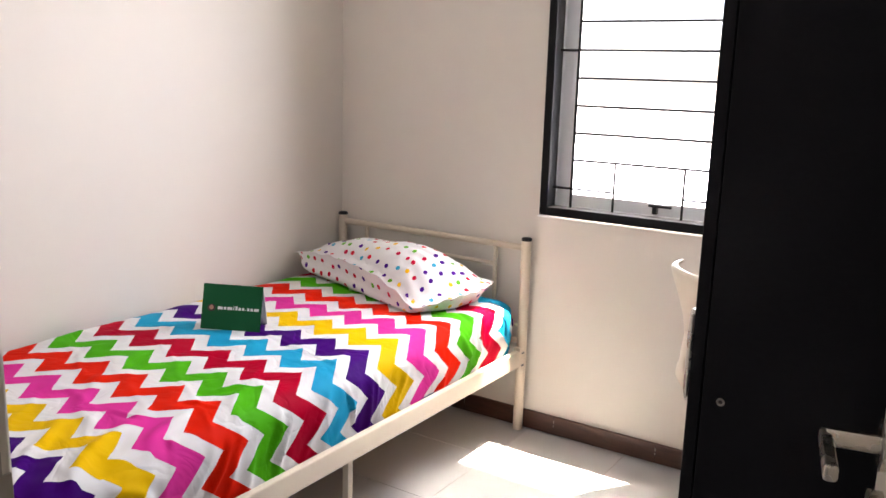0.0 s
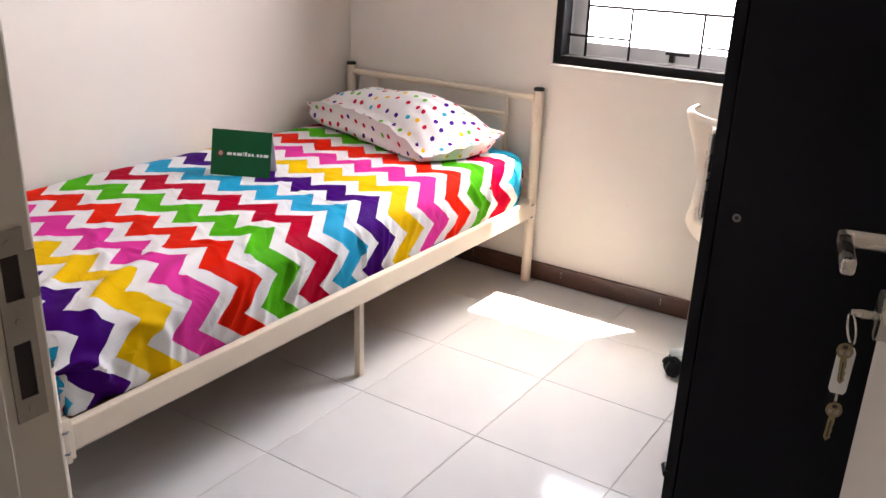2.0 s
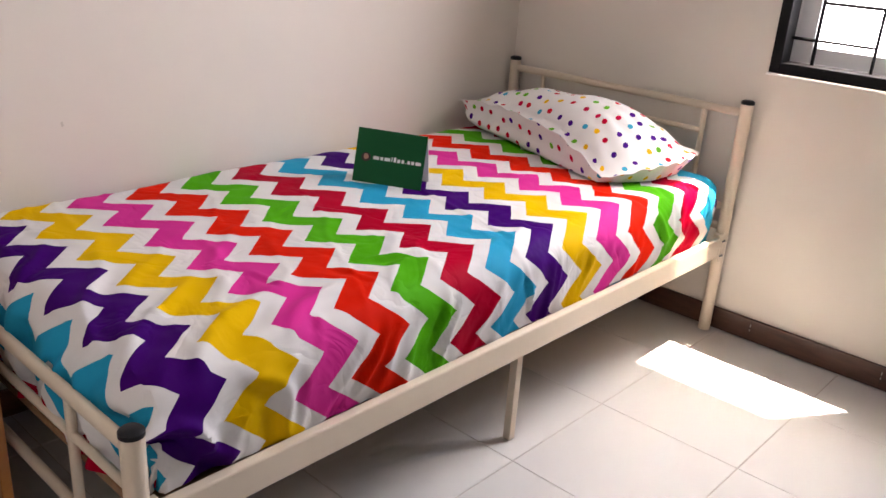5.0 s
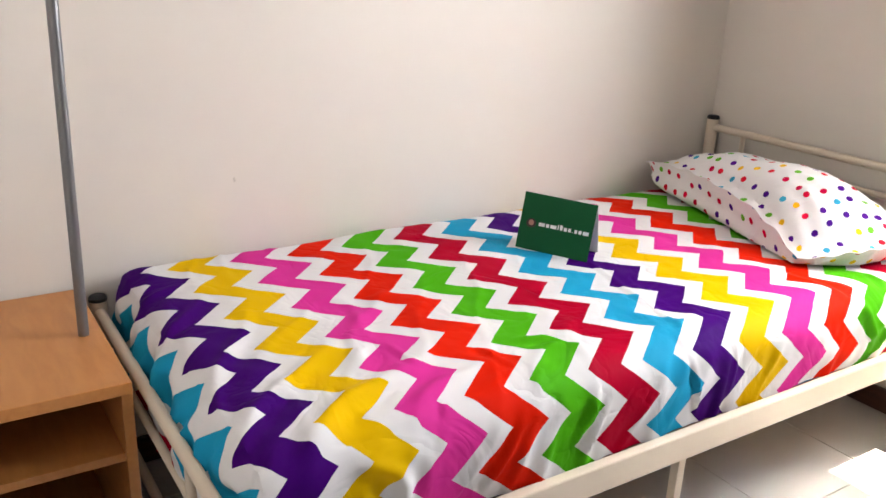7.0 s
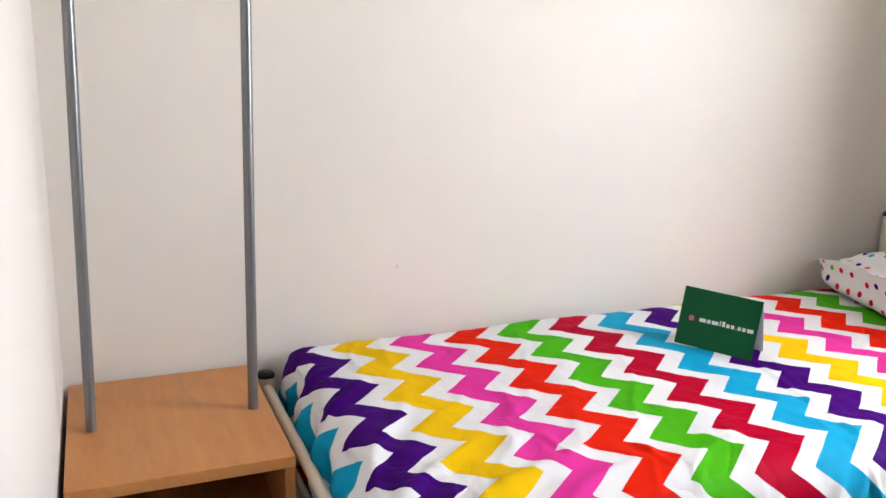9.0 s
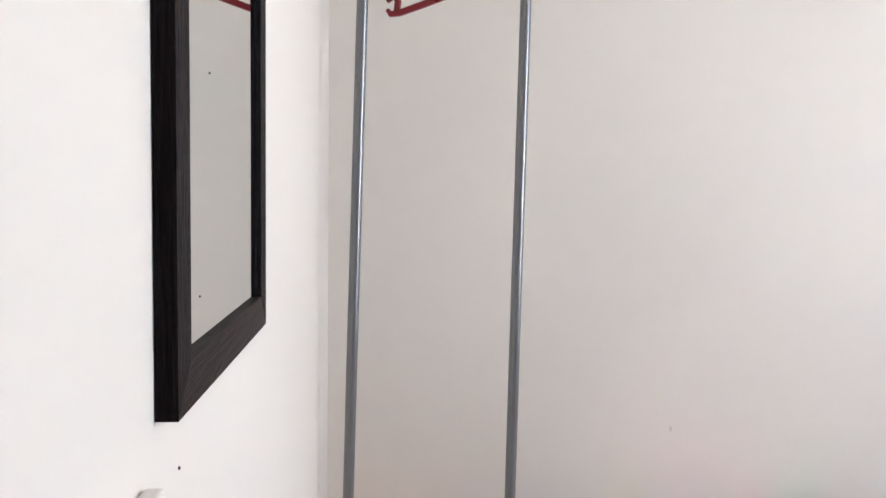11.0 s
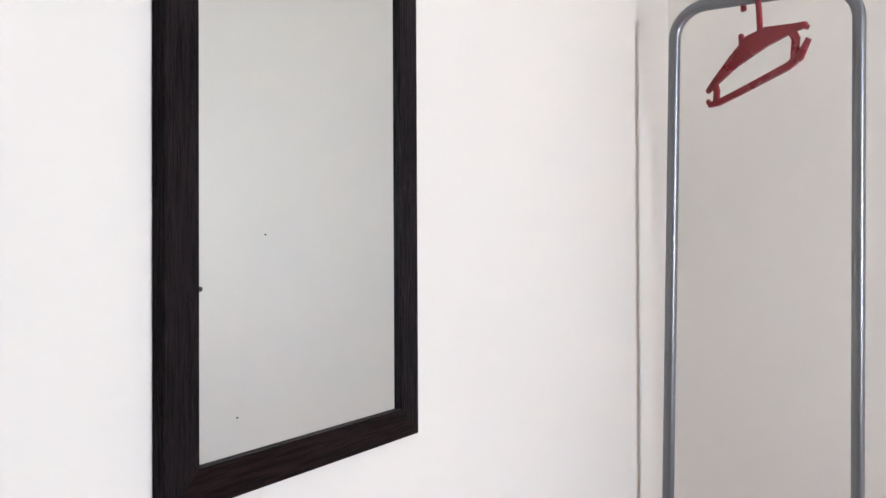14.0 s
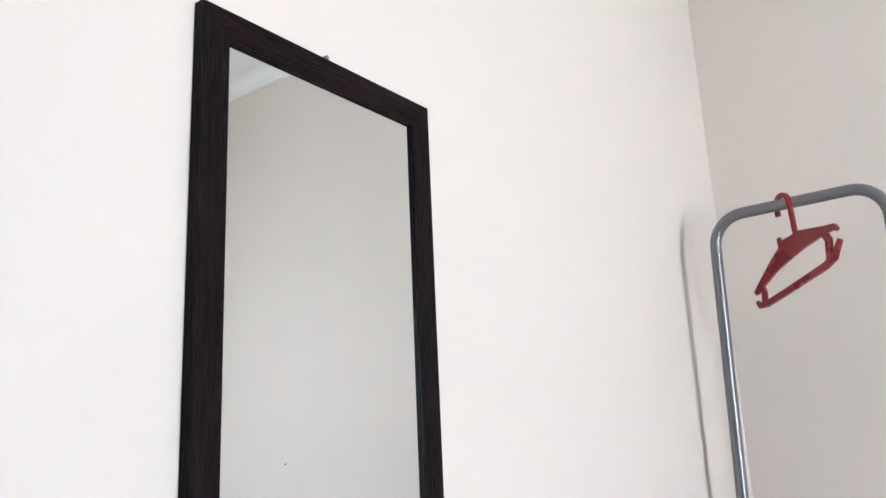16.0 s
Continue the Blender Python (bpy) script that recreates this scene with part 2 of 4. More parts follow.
def add_box(bm, lo, hi, bevel=0.0, seg=2):
    made = bmesh.ops.create_cube(bm, size=1.0)["verts"]
    for v in made:
        v.co = Vector([lo[i] + (v.co[i] + 0.5) * (hi[i] - lo[i]) for i in range(3)])
    if bevel:
        edges = list({e for v in made for e in v.link_edges})
        bmesh.ops.bevel(bm, geom=edges, offset=bevel, segments=seg, affect="EDGES", profile=0.5)


def box(name, lo, hi, material, parent=None, bevel=0.0, label="", seg=2):
    bm = bmesh.new()
    add_box(bm, lo, hi, bevel, seg)
    return finish(name, bm, material, parent, label)


def add_tube(bm, points, radius, sides=14, close=True):
    pts = [Vector(p) for p in points]
    rings = []
    for i, p in enumerate(pts):
        a, b = pts[max(i - 1, 0)], pts[min(i + 1, len(pts) - 1)]
        d = (b - a).normalized()
        ref = Vector((0, 0, 1)) if abs(d.z) < 0.9 else Vector((1, 0, 0))
        if rings and abs(d.dot(keep)) < 0.95:
            ref = keep
        s = d.cross(ref).normalized()
        w = s.cross(d).normalized()
        keep = w
        r = radius[i] if isinstance(radius, (list, tuple)) else radius
        rings.append([bm.verts.new(p + r * (math.cos(k * math.tau / sides) * s + math.sin(k * math.tau / sides) * w)) for k in range(sides)])
    for a, b in zip(rings, rings[1:]):
        for k in range(sides):
            bm.faces.new((a[k], a[(k + 1) % sides], b[(k + 1) % sides], b[k]))
    if close:
        bm.faces.new(rings[0])
        bm.faces.new(rings[-1])


def tube(name, points, radius, material, parent=None, label="", sides=14):
    bm = bmesh.new()
    add_tube(bm, points, radius, sides)
    return finish(name, bm, material, parent, label, smooth=True)


def arc(center, a, b, r, start, stop, n=8):
    c, a, b = Vector(center), Vector(a), Vector(b)
    return [c + r * (math.cos(start + (stop - start) * i / n) * a + math.sin(start + (stop - start) * i / n) * b) for i in range(n + 1)]


def plate(name, outline, thickness, m, material, parent=None, label="", hole=None):
    """An outline in a plane, made thick, placed by m; its depth runs along the local z."""
    bm = bmesh.new()
    if hole:
        n = len(outline)
        a = [bm.verts.new((x, y, 0)) for x, y in outline]
        b = [bm.verts.new((x, y, 0)) for x, y in hole]
        for i in range(n):
            bm.faces.new((a[i], a[(i + 1) % n], b[(i + 1) % n], b[i]))
    else:
        bm.faces.new([bm.verts.new((x, y, 0)) for x, y in outline])
    out = bmesh.ops.extrude_face_region(bm, geom=list(bm.faces))
    for v in out["geom"]:
        if isinstance(v, bmesh.types.BMVert):
            v.co.z += thickness
    bm.transform(m)
    return finish(name, bm, material, parent, label)


# ---- structure ----
X0, X1, Y0, Y1, H = -1.375, 1.30, -1.392, 1.12, 2.745
T = 0.15
TN = 0.12
WX0, WX1, WZ0, WZ1 = -0.405, 0.395, 0.865, 2.36
DX0, DX1, DZ = 0.389, 1.088, 2.05
YC = -2.75


def wall(name, lo, hi, label):
    ob = box(name, lo, hi, M_WALL)
    return tagged(ob, label, "wall", kind="structure")


def wall_with_hole(name, y0, y1, x0, x1, h, hx0, hx1, hz0, hz1, label):
    bm = bmesh.new()
    add_box(bm, (x0, y0, 0), (hx0, y1, h))
    add_box(bm, (hx1, y0, 0), (x1, y1, h))
    add_box(bm, (hx0, y0, hz1), (hx1, y1, h))
    if hz0 > 0:
        add_box(bm, (hx0, y0, 0), (hx1, y1, hz0))
    return tagged(finish(name, bm, M_WALL), label, "wall", kind="structure")


wall("wall_west", (X0 - T, Y0 - T, 0), (X0, Y1 + TN, H), "plain off-white painted plaster wall beside the bed")
wall("wall_east", (X1, Y0 - T, 0), (X1 + T, Y1 + TN, H), "plain off-white painted plaster wall behind the wardrobe")
wall_with_hole("wall_north", Y1, Y1 + TN, X0, X1, H, WX0, WX1, WZ0, WZ1, "off-white plaster wall with a barred window")
wall_with_hole("wall_south", Y0 - T, Y0, X0, X1, H, DX0 - 0.045, DX1 + 0.045, 0, DZ + 0.045, "white plaster wall with the doorway and mirror")
tagged(box("ceiling", (X0 - T, Y0 - T, H), (X1 + T, Y1 + T, H + 0.12), M_CEIL), "plain white painted ceiling", "ceiling", kind="structure")
# unseen shell outside the doorway, added to keep the corridor dim
wall("wall_corridor", (X0 - T, YC - T, 0), (X1 + T, YC, H), "unseen off-white wall added to keep the corridor dim")
# added light stop: the gap above it sets how much sky gets in
wall("wall_light_stop", (X1, YC, 0), (X1 + T, Y0 - T, 2.61), "unseen off-white wall added to limit sky light in the corridor")
wall("wall_corridor_end", (X0 - T, YC, 0), (X0, Y0 - T, H), "unseen off-white wall added to close the corridor to light")
tagged(box("ceiling_corridor", (X0 - T, YC - T, H), (X1 + T, Y0 - T, H + 0.12), M_CEIL), "unseen white ceiling added to keep the corridor dim", "ceiling", kind="structure")
tagged(box("ground", (-400, -400, -0.4), (400, 400, -0.25), M_GROUND), "pale sunlit concrete ground outside", "ground", kind="structure")


def skirting(name, lo, hi):
    tagged(box(name, lo, hi, M_SKIRT, bevel=0.003), "dark brown glossy tile skirting along the wall", "baseboard", kind="structure")


skirting("baseboard_north", (X0 + 0.012, Y1 - 0.012, 0.003), (X1 - 0.012, Y1, 0.078))
for k in range(-2, 4):
    xj = -0.292 + 0.409 * k
    box("joint", (xj - 0.0006, Y1 - 0.0124, 0.004), (xj + 0.0006, Y1 - 0.011, 0.0765), M_LOGODARK, bpy.data.objects["baseboard_north"], label="thin dark joint")
    for za, zb in ((0.036, 0.043), (0.050, 0.061)):
        box("fleck", (xj - 0.0013, Y1 - 0.0128, za), (xj + 0.0011, Y1 - 0.011, zb), M_GROUT, bpy.data.objects["baseboard_north"], label="pale fleck of grout")
skirting("baseboard_west", (X0, Y0 + 0.012, 0.003), (X0 + 0.012, Y1, 0.078))
skirting("baseboard_south", (X0 + 0.012, Y0, 0.003), (DX0 - 0.05, Y0 + 0.012, 0.078))
skirting("baseboard_east", (X1 - 0.012, Y0 + 0.012, 0.003), (X1, Y1, 0.078))



def cornice(name, lo, hi, axis, side):
    """A small coved plaster moulding between wall and ceiling."""
    d = 0.055
    prof = [(0, 0), (0.010, 0.0), (0.012, 0.010)] + [(d - 0.043 * math.cos(a), 0.010 + 0.037 * math.sin(a)) for a in [math.pi / 2 * i / 6 for i in range(1, 7)]] + [(d, 0.047), (d, d), (0, d)]
    bm = bmesh.new()
    rings = []
    for k, end in ((1, lo), (-1, hi)):
        ring = []
        for out, up in prof:
            along = end + k * out
            p = (along, side[0] + side[1] * out) if axis == "x" else (side[0] + side[1] * out, along)
            ring.append(bm.verts.new((p[0], p[1], H - d + up)))
        rings.append(ring)
    n = len(prof)
    for i in range(n):
        bm.faces.new((rings[0][i], rings[0][(i + 1) % n], rings[1][(i + 1) % n], rings[1][i]))
    bm.faces.new(rings[0])
    bm.faces.new(rings[1])
    tagged(finish(name, bm, M_CEIL), "white coved plaster cornice under the ceiling", "cornice", kind="structure")


e = 0.0005
cornice("trim_north", X0 + e, X1 - e, "x", (Y1 - e, -1))
cornice("trim_south", X0 + e, X1 - e, "x", (Y0 + e, 1))
cornice("trim_west", Y0 + e, Y1 - e, "y", (X0 + e, 1))
cornice("trim_east", Y0 + e, Y1 - e, "y", (X1 - e, -1))

# door frame: two jambs and a head, with a stop
frame_1 = empty("door_frame", "pale grey painted timber door frame with a steel strike plate", "door frame", kind="structure")
box("jamb", (DX0 - 0.045, Y0 - T - 0.004, 0), (DX0, Y0 + 0.003, DZ + 0.045), M_JAMB, frame_1, 0.003)
box("jamb", (DX1, Y0 - T - 0.004, 0), (DX1 + 0.045, Y0 + 0.003, DZ + 0.045), M_JAMB, frame_1, 0.003)
box("head", (DX0, Y0 - T - 0.004, DZ), (DX1, Y0 + 0.003, DZ + 0.045), M_JAMB, frame_1, 0.003)
box("stop", (DX0, Y0 - 0.075, 0), (DX0 + 0.012, Y0 - 0.046, DZ), M_JAMB, frame_1, 0.002)
box("stop", (DX1 - 0.012, Y0 - 0.075, 0), (DX1, Y0 - 0.046, DZ), M_JAMB, frame_1, 0.002)

# ---- strike plate ----
def strike_plate():
    ys, zs = (-1.4255, -1.3995), (0.905, 1.071)
    bm = bmesh.new()
    cells = [(zs[0], 0.925), (0.925, 0.975), (0.975, 1.012), (1.012, 1.050), (1.050, zs[1])]
    for i, (a, b) in enumerate(cells):
        if i in (1, 3):
            add_box(bm, (DX0, ys[0], a), (DX0 + 0.0025, ys[0] + 0.005, b))
            add_box(bm, (DX0, ys[1] - 0.006, a), (DX0 + 0.0025, ys[1], b))
        else:
            add_box(bm, (DX0, ys[0], a), (DX0 + 0.0025, ys[1], b))
    add_box(bm, (DX0, ys[1], 1.010), (DX0 + 0.0025, -1.392, 1.051))
    p = part("strike_plate", bm, M_STRIKE, frame_1, "dull aged steel strike plate")
    for z0, z1 in ((0.925, 0.975), (1.012, 1.050)):
        box("latch_hole", (DX0 - 0.0, ys[0] + 0.005, z0), (DX0 + 0.0008, ys[1] - 0.006, z1), M_LOGODARK, p)
    for z in (1.060, 0.994, 0.915):
        tube("screw", [(DX0 + 0.002, -1.4125, z), (DX0 + 0.0035, -1.4125, z)], 0.0035, M_STRIKE, p, sides=10)


strike_plate()


# ---- window ----
def window():
    w = empty("window_1", "black-framed casement window with an aluminium sash", "window", kind="structure")
    f = 0.032
    ya, yb = Y1 - 0.008, Y1 + 0.06
    box("frame_side", (WX0, ya, WZ0), (WX0 + f, yb, WZ1), M_BLACKFRAME, w, 0.002)
    box("frame_side", (WX1 - f, ya, WZ0), (WX1, yb, WZ1), M_BLACKFRAME, w, 0.002)
    box("frame_bottom", (WX0 + f, ya, WZ0), (WX1 - f, yb, WZ0 + f), M_BLACKFRAME, w, 0.002)
    box("frame_top", (WX0 + f, ya, WZ1 - f), (WX1 - f, yb, WZ1), M_BLACKFRAME, w, 0.002)
    # fixed aluminium frame behind, then the sash
    for name, g, y0, y1, d in (("sash_frame", 0.004, yb, yb + 0.035, 0.030), ("sash", 0.030, yb + 0.006, yb + 0.042, 0.050)):
        a, b, c, e = WX0 + g, WX1 - g, WZ0 + g, WZ1 - g
        dl, dr = (d, d) if d < 0.04 else (0.060, 0.054)
        s = box(name, (a, y0, c), (a + dl, y1, e), M_ALU, w, 0.002)
        box("stile", (b - dr, y0, c), (b, y1, e), M_ALU, s, 0.002)
        box("bottom_rail", (a + dl, y0, c), (b - dr, y1, c + d), M_ALU, s, 0.002)
        box("top_rail", (a + dl, y0, e - d), (b - dr, y1, e), M_ALU, s, 0.002)
    pane = box("pane", (WX0 + 0.088, yb + 0.022, WZ0 + 0.078), (WX1 - 0.082, yb + 0.027, WZ1 - 0.078), M_GLASS, w)
    pane.visible_shadow = False
    h = box("handle", (0.00, yb - 0.022, 0.931), (0.085, yb - 0.012, 0.943), M_BLACKCAP, w, 0.003)
    box("handle_mount", (0.012, yb - 0.014, 0.905), (0.030, yb + 0.006, 0.940), M_BLACKCAP, h, 0.003)
    box("ledge", (WX0 - 0.004, Y1 - 0.016, WZ0 - 0.008), (WX1 + 0.004, Y1 - 0.0005, WZ0 - 0.001), M_CEIL, w, 0.002)
    box("sill", (WX0, yb + 0.045, WZ0 - 0.02), (WX1, Y1 + TN + 0.02, WZ0 + 0.004), M_WALL, w, 0.003)


def window_grille():
    g = empty("window_grille", "black iron burglar bars inside the window frame", "window bars")
    y = Y1 + 0.040
    a, b = -0.300, 0.290
    for x in (a, b):
        tube("upright", [(x, y, WZ0 + 0.03), (x, y, WZ1 - 0.03)], 0.0055, M_BLACKFRAME, g, sides=8)
    for i in range(13):
        z = 1.075 + 0.0995 * i
        if z < WZ1 - 0.04:
            tube("bar", [(a, y, z), (b, y, z)], 0.0050, M_BLACKFRAME, g, sides=8)
    for x in (-0.133, 0.122):
        tube("short_upright", [(x, y, WZ0 + 0.03), (x, y, 1.075)], 0.0048, M_BLACKFRAME, g, sides=8)
    tube("bar", [(a, y, 0.968), (-0.133, y, 0.968)], 0.004, M_BLACKFRAME, g, sides=8)
    tube("bar", [(0.122, y, 0.968), (b, y, 0.968)], 0.004, M_BLACKFRAME, g, sides=8)
    for z in (0.968, 1.472, 1.97):
        tube("fixing", [(WX0 + 0.03, y, z), (a, y, z)], 0.005, M_BLACKFRAME, g, sides=8)
        tube("fixing", [(b, y, z), (WX1 - 0.03, y, z)], 0.005, M_BLACKFRAME, g, sides=8)


window()
window_grille()


# ---- door leaf, standing open ----
def door():
    ang = math.atan2(0.61, -0.128)
    m = Matrix.Translation((DX1 - 0.012, Y0 + 0.002, 0.008)) @ Matrix.Rotation(ang, 4, "Z")
    d = empty("door_1", "cream painted wooden door standing open against the wardrobe", "door", kind="structure")
    L = 0.62
    leaf = box("leaf", (0, -0.038, 0), (L, 0, DZ - 0.02), M_DOOR, d, 0.003)
    # outer face looks along local +y
    zl, zc, xh = 1.020, 0.944, L - 0.060
    lever = tube("rosette", [(xh, 0, zl), (xh, 0.009, zl)], 0.026, M_NICKEL, d, sides=28)
    bm = bmesh.new()
    add_tube(bm, [(xh, 0.008, zl), (xh, 0.058, zl)], 0.0095, 16)
    add_box(bm, (xh - 0.088, 0.051, zl - 0.010), (xh + 0.010, 0.064, zl + 0.006), 0.004, 3)
    part("lever", bm, M_NICKEL, d, "satin nickel lever handle")
    part_c = tube("key_rosette", [(xh, 0, zc), (xh, 0.013, zc)], 0.026, M_NICKEL, d, sides=28)
    box("lock_edge", (L, -0.028, 0.88), (L + 0.002, -0.010, 1.08), M_NICKEL, d)
    for z in (0.25, 1.0, 1.75):
        tube("hinge", [(0.0, -0.044, z), (0.0, -0.044, z + 0.09)], 0.006, M_NICKEL, d, sides=10)
    d.matrix_world = m

    # keys hanging from the lock
    k = empty("key_ring", "two brass door keys with a cream tag in the lock", "keys")
    kx, ky = xh - 0.004, 0.028
    bm = bmesh.new()
    add_box(bm, (kx - 0.001, 0.012, zc - 0.003), (kx + 0.001, ky - 0.010, zc + 0.003))
    add_tube(bm, [(kx, ky - 0.012, zc), (kx, ky, zc), (kx, ky + 0.010, zc)], [0.004, 0.0055, 0.003], 10)
    part("key_in_lock", bm, M_NICKEL, k)
    tube("ring", arc((kx, ky + 0.006, zc - 0.018), (0.0, 0.12, 0.99), (0.98, 0.2, 0), 0.016, 0, math.tau, 24), 0.0011, M_NICKEL, k, sides=6)

    def facing(y, z, lean, x):
        f = Matrix.Identity(4)
        for i, c in enumerate(((0, -1, 0), (0, 0, 1), (-1, 0, 0))):
            for r in range(3):
                f[r][i] = c[r]
        return Matrix.Translation((x, y, z)) @ f @ Matrix.Rotation(lean, 4, "Z")

    def key(y, z, lean, x):
        head = [(0.0082 * math.cos(q), 0.0090 * math.sin(q)) for q in [math.radians(-70 + 320 * i / 18) for i in range(19)]]
        bits = [(0.0036, -0.012), (0.0036, -0.018), (0.0026, -0.021), (0.0038, -0.025), (0.0026, -0.029), (0.0036, -0.033), (0, -0.038), (-0.0032, -0.034), (-0.0032, -0.012)]
        one = plate("key", head + list(reversed(bits)), 0.002, facing(y, z, lean, x), M_BRASS, k, "worn brass door key")
        f = facing(y, z, lean, x)
        rim = [(0.0026 * math.cos(q), 0.0045 + 0.0022 * math.sin(q)) for q in [math.tau * i / 12 for i in range(12)]]
        plate("hole", rim, 0.0024, f @ Matrix.Translation((0, 0, -0.0002)), M_LOGODARK, one, "dark ring hole")
        for sx in (-1, 1):
            plate("stamped_mark", [(sx * 0.0012, -0.0005), (sx * 0.0052, 0.0012), (sx * 0.0050, -0.0042), (sx * 0.0014, -0.0048)], 0.0023, f @ Matrix.Translation((0, 0, -0.00015)), M_STRIKE, one, "pale stamped mark")
        box_lo = f @ Matrix.Translation((0, 0, -0.0004))
        plate("blade_groove", [(-0.0005, -0.013), (0.0006, -0.013), (0.0006, -0.033), (-0.0005, -0.033)], 0.0028, box_lo, M_LOGODARK, one, "dark groove along the blade")
    key(ky + 0.008, zc - 0.042, 0.05, kx - 0.003)
    key(ky + 0.006, zc - 0.111, -0.04, kx - 0.003)
    tag = [(0.0085, -0.025), (0.0085, 0.020), (0.006, 0.025), (-0.006, 0.025), (-0.0085, 0.020), (-0.0085, -0.025), (-0.006, -0.029), (0.006, -0.029)]
    plate("tag", tag, 0.0025, facing(ky + 0.006, zc - 0.064, -0.03, kx + 0.001), M_WHITE, k, "cream plastic key tag")
    tube("link", [(kx, ky + 0.006, zc - 0.086), (kx - 0.001, ky + 0.006, zc - 0.105)], 0.0013, M_NICKEL, k, sides=6)
    k.matrix_world = m


door()


# ---- bed ----
BX0, BX1, BYF, BYH = -1.338, -0.435, -0.945, 1.082


def bed():
    b = empty("bed_frame", "cream powder-coated tubular steel single bed frame", "bed")

    def post(x, y, h):
        p = tube("post", [(x, y, 0.012), (x, y, h - 0.012)], 0.0195, M_CREAM, b, sides=20)
        tube("cap", [(x, y, h - 0.012), (x, y, h - 0.004), (x, y, h)], [0.0205, 0.0205, 0.016], M_BLACKCAP, p, "black plastic end cap", 20)
        tube("foot", [(x, y, 0.003), (x, y, 0.012)], 0.0205, M_CREAM, p, sides=20)
    for x in (BX0, BX1):
        post(x, BYH, 0.775)
        post(x, BYF, 0.490)
    # side rails: folded section with a lip
    for x, s in ((BX1, -1), (BX0, 1)):
        bm = bmesh.new()
        add_box(bm, (min(x - 0.012, x + 0.012), BYF + 0.03, 0.270), (max(x - 0.012, x + 0.012), BYH - 0.03, 0.334), 0.004)
        add_box(bm, (min(x + s * 0.012, x + s * 0.045), BYF + 0.03, 0.292), (max(x + s * 0.012, x + s * 0.045), BYH - 0.03, 0.297))
        part("side_rail", bm, M_CREAM, b)
        for y, e in ((BYF, 1), (BYH, -1)):
            lo, hi = sorted((y + e * 0.014, y + e * 0.036))
            br = box("bracket", (x - 0.0135, lo, 0.255), (x + 0.0135, hi, 0.346), M_CREAM, b, 0.002)
            yo = y + e * 0.016
            box("hook_plate", (x - s * 0.0135 - 0.0015, yo - 0.004, 0.250), (x - s * 0.0135 + 0.0015, yo + 0.010, 0.352), M_CREAM, br, 0.001)
            for zb in (0.276, 0.326):
                tube("hook", [(x - s * 0.014, yo - e * 0.008, zb), (x - s * 0.020, yo + e * 0.001, zb), (x - s * 0.014, yo + e * 0.008, zb - 0.003)], 0.0028, M_STEEL, br, sides=8)
    for x in (BX1 - 0.032, BX0 + 0.032):
        box("middle_leg", (x - 0.011, 0.055, 0.004), (x + 0.011, 0.077, 0.294), M_CREAM, b, 0.002)
    box("cross_bar", (BX0 + 0.02, 0.055, 0.276), (BX1 - 0.02, 0.077, 0.292), M_CREAM, b, 0.002)
    # headboard
    tube("head_rail", [(BX0, BYH, 0.735), (BX1, BYH, 0.735)], 0.0125, M_CREAM, b)
    tube("head_rail", [(BX0, BYH, 0.430), (BX1, BYH, 0.430)], 0.0115, M_CREAM, b)
    tube("head_rail", [(BX0, BYH, 0.365), (BX1, BYH, 0.365)], 0.0115, M_CREAM, b)
    for x in (-1.205, -0.568):
        tube("head_spindle", [(x, BYH, 0.365), (x, BYH, 0.728)], 0.0085, M_CREAM, b)
    tube("head_bar", [(-1.205, BYH, 0.655), (-0.568, BYH, 0.655)], 0.0085, M_CREAM, b)
    # footboard
    tube("foot_rail", [(BX0, BYF, 0.452), (BX1, BYF, 0.452)], 0.0125, M_CREAM, b)
    tube("foot_rail", [(BX0, BYF, 0.372), (BX1, BYF, 0.372)], 0.0085, M_CREAM, b)
    tube("foot_rail", [(BX0, BYF, 0.215), (BX1, BYF, 0.215)], 0.0105, M_CREAM, b)
    for x in (-1.125, -0.648):
        tube("foot_spindle", [(x, BYF, 0.215), (x, BYF, 0.452)], 0.0095, M_CREAM, b)
    box("base_board", (BX0 + 0.014, BYF + 0.02, 0.298), (BX1 - 0.014, BYH - 0.03, 0.316), M_PLY, b, 0.002, "brown plywood base board")


bed()


def unroll(s, half, r):
    """Offset from the middle and drop, at a distance s along a cloth that turns over a rounded edge."""
    a, sg = abs(s), (1 if s >= 0 else -1)
    flat = half - r
    if a <= flat:
        return s, 0.0
    q = (a - flat) / r
    if q < math.pi / 2:
        return sg * (flat + r * math.sin(q)), r * (1 - math.cos(q))
    return sg * half, r + (a - flat - r * math.pi / 2)


# folds of the sheet near the foot: start, end, half width, height
FOLDS = ((-0.50, -0.92, -0.78, -0.66, 0.016, 0.011), (-0.47, -0.80, -0.66, -0.52, 0.020, 0.013), (-0.46, -0.62, -0.60, -0.40, 0.016, 0.008),
         (-0.62, -0.90, -0.98, -0.74, 0.013, 0.008), (-0.86, -0.93, -1.10, -0.80, 0.012, 0.008), (-1.08, -0.93, -1.20, -0.82, 0.012, 0.007),
         (-0.46, -0.36, -0.64, -0.16, 0.015, 0.006), (-0.44, 0.02, -0.58, 0.15, 0.013, 0.005), (-0.72, -0.60, -0.98, -0.42, 0.014, 0.005),
         (-0.40, -0.90, -0.30, -0.76, 0.014, 0.016), (-0.42, -0.70, -0.28, -0.62, 0.016, 0.012), (-0.44, 0.62, -0.66, 0.48, 0.014, 0.006))

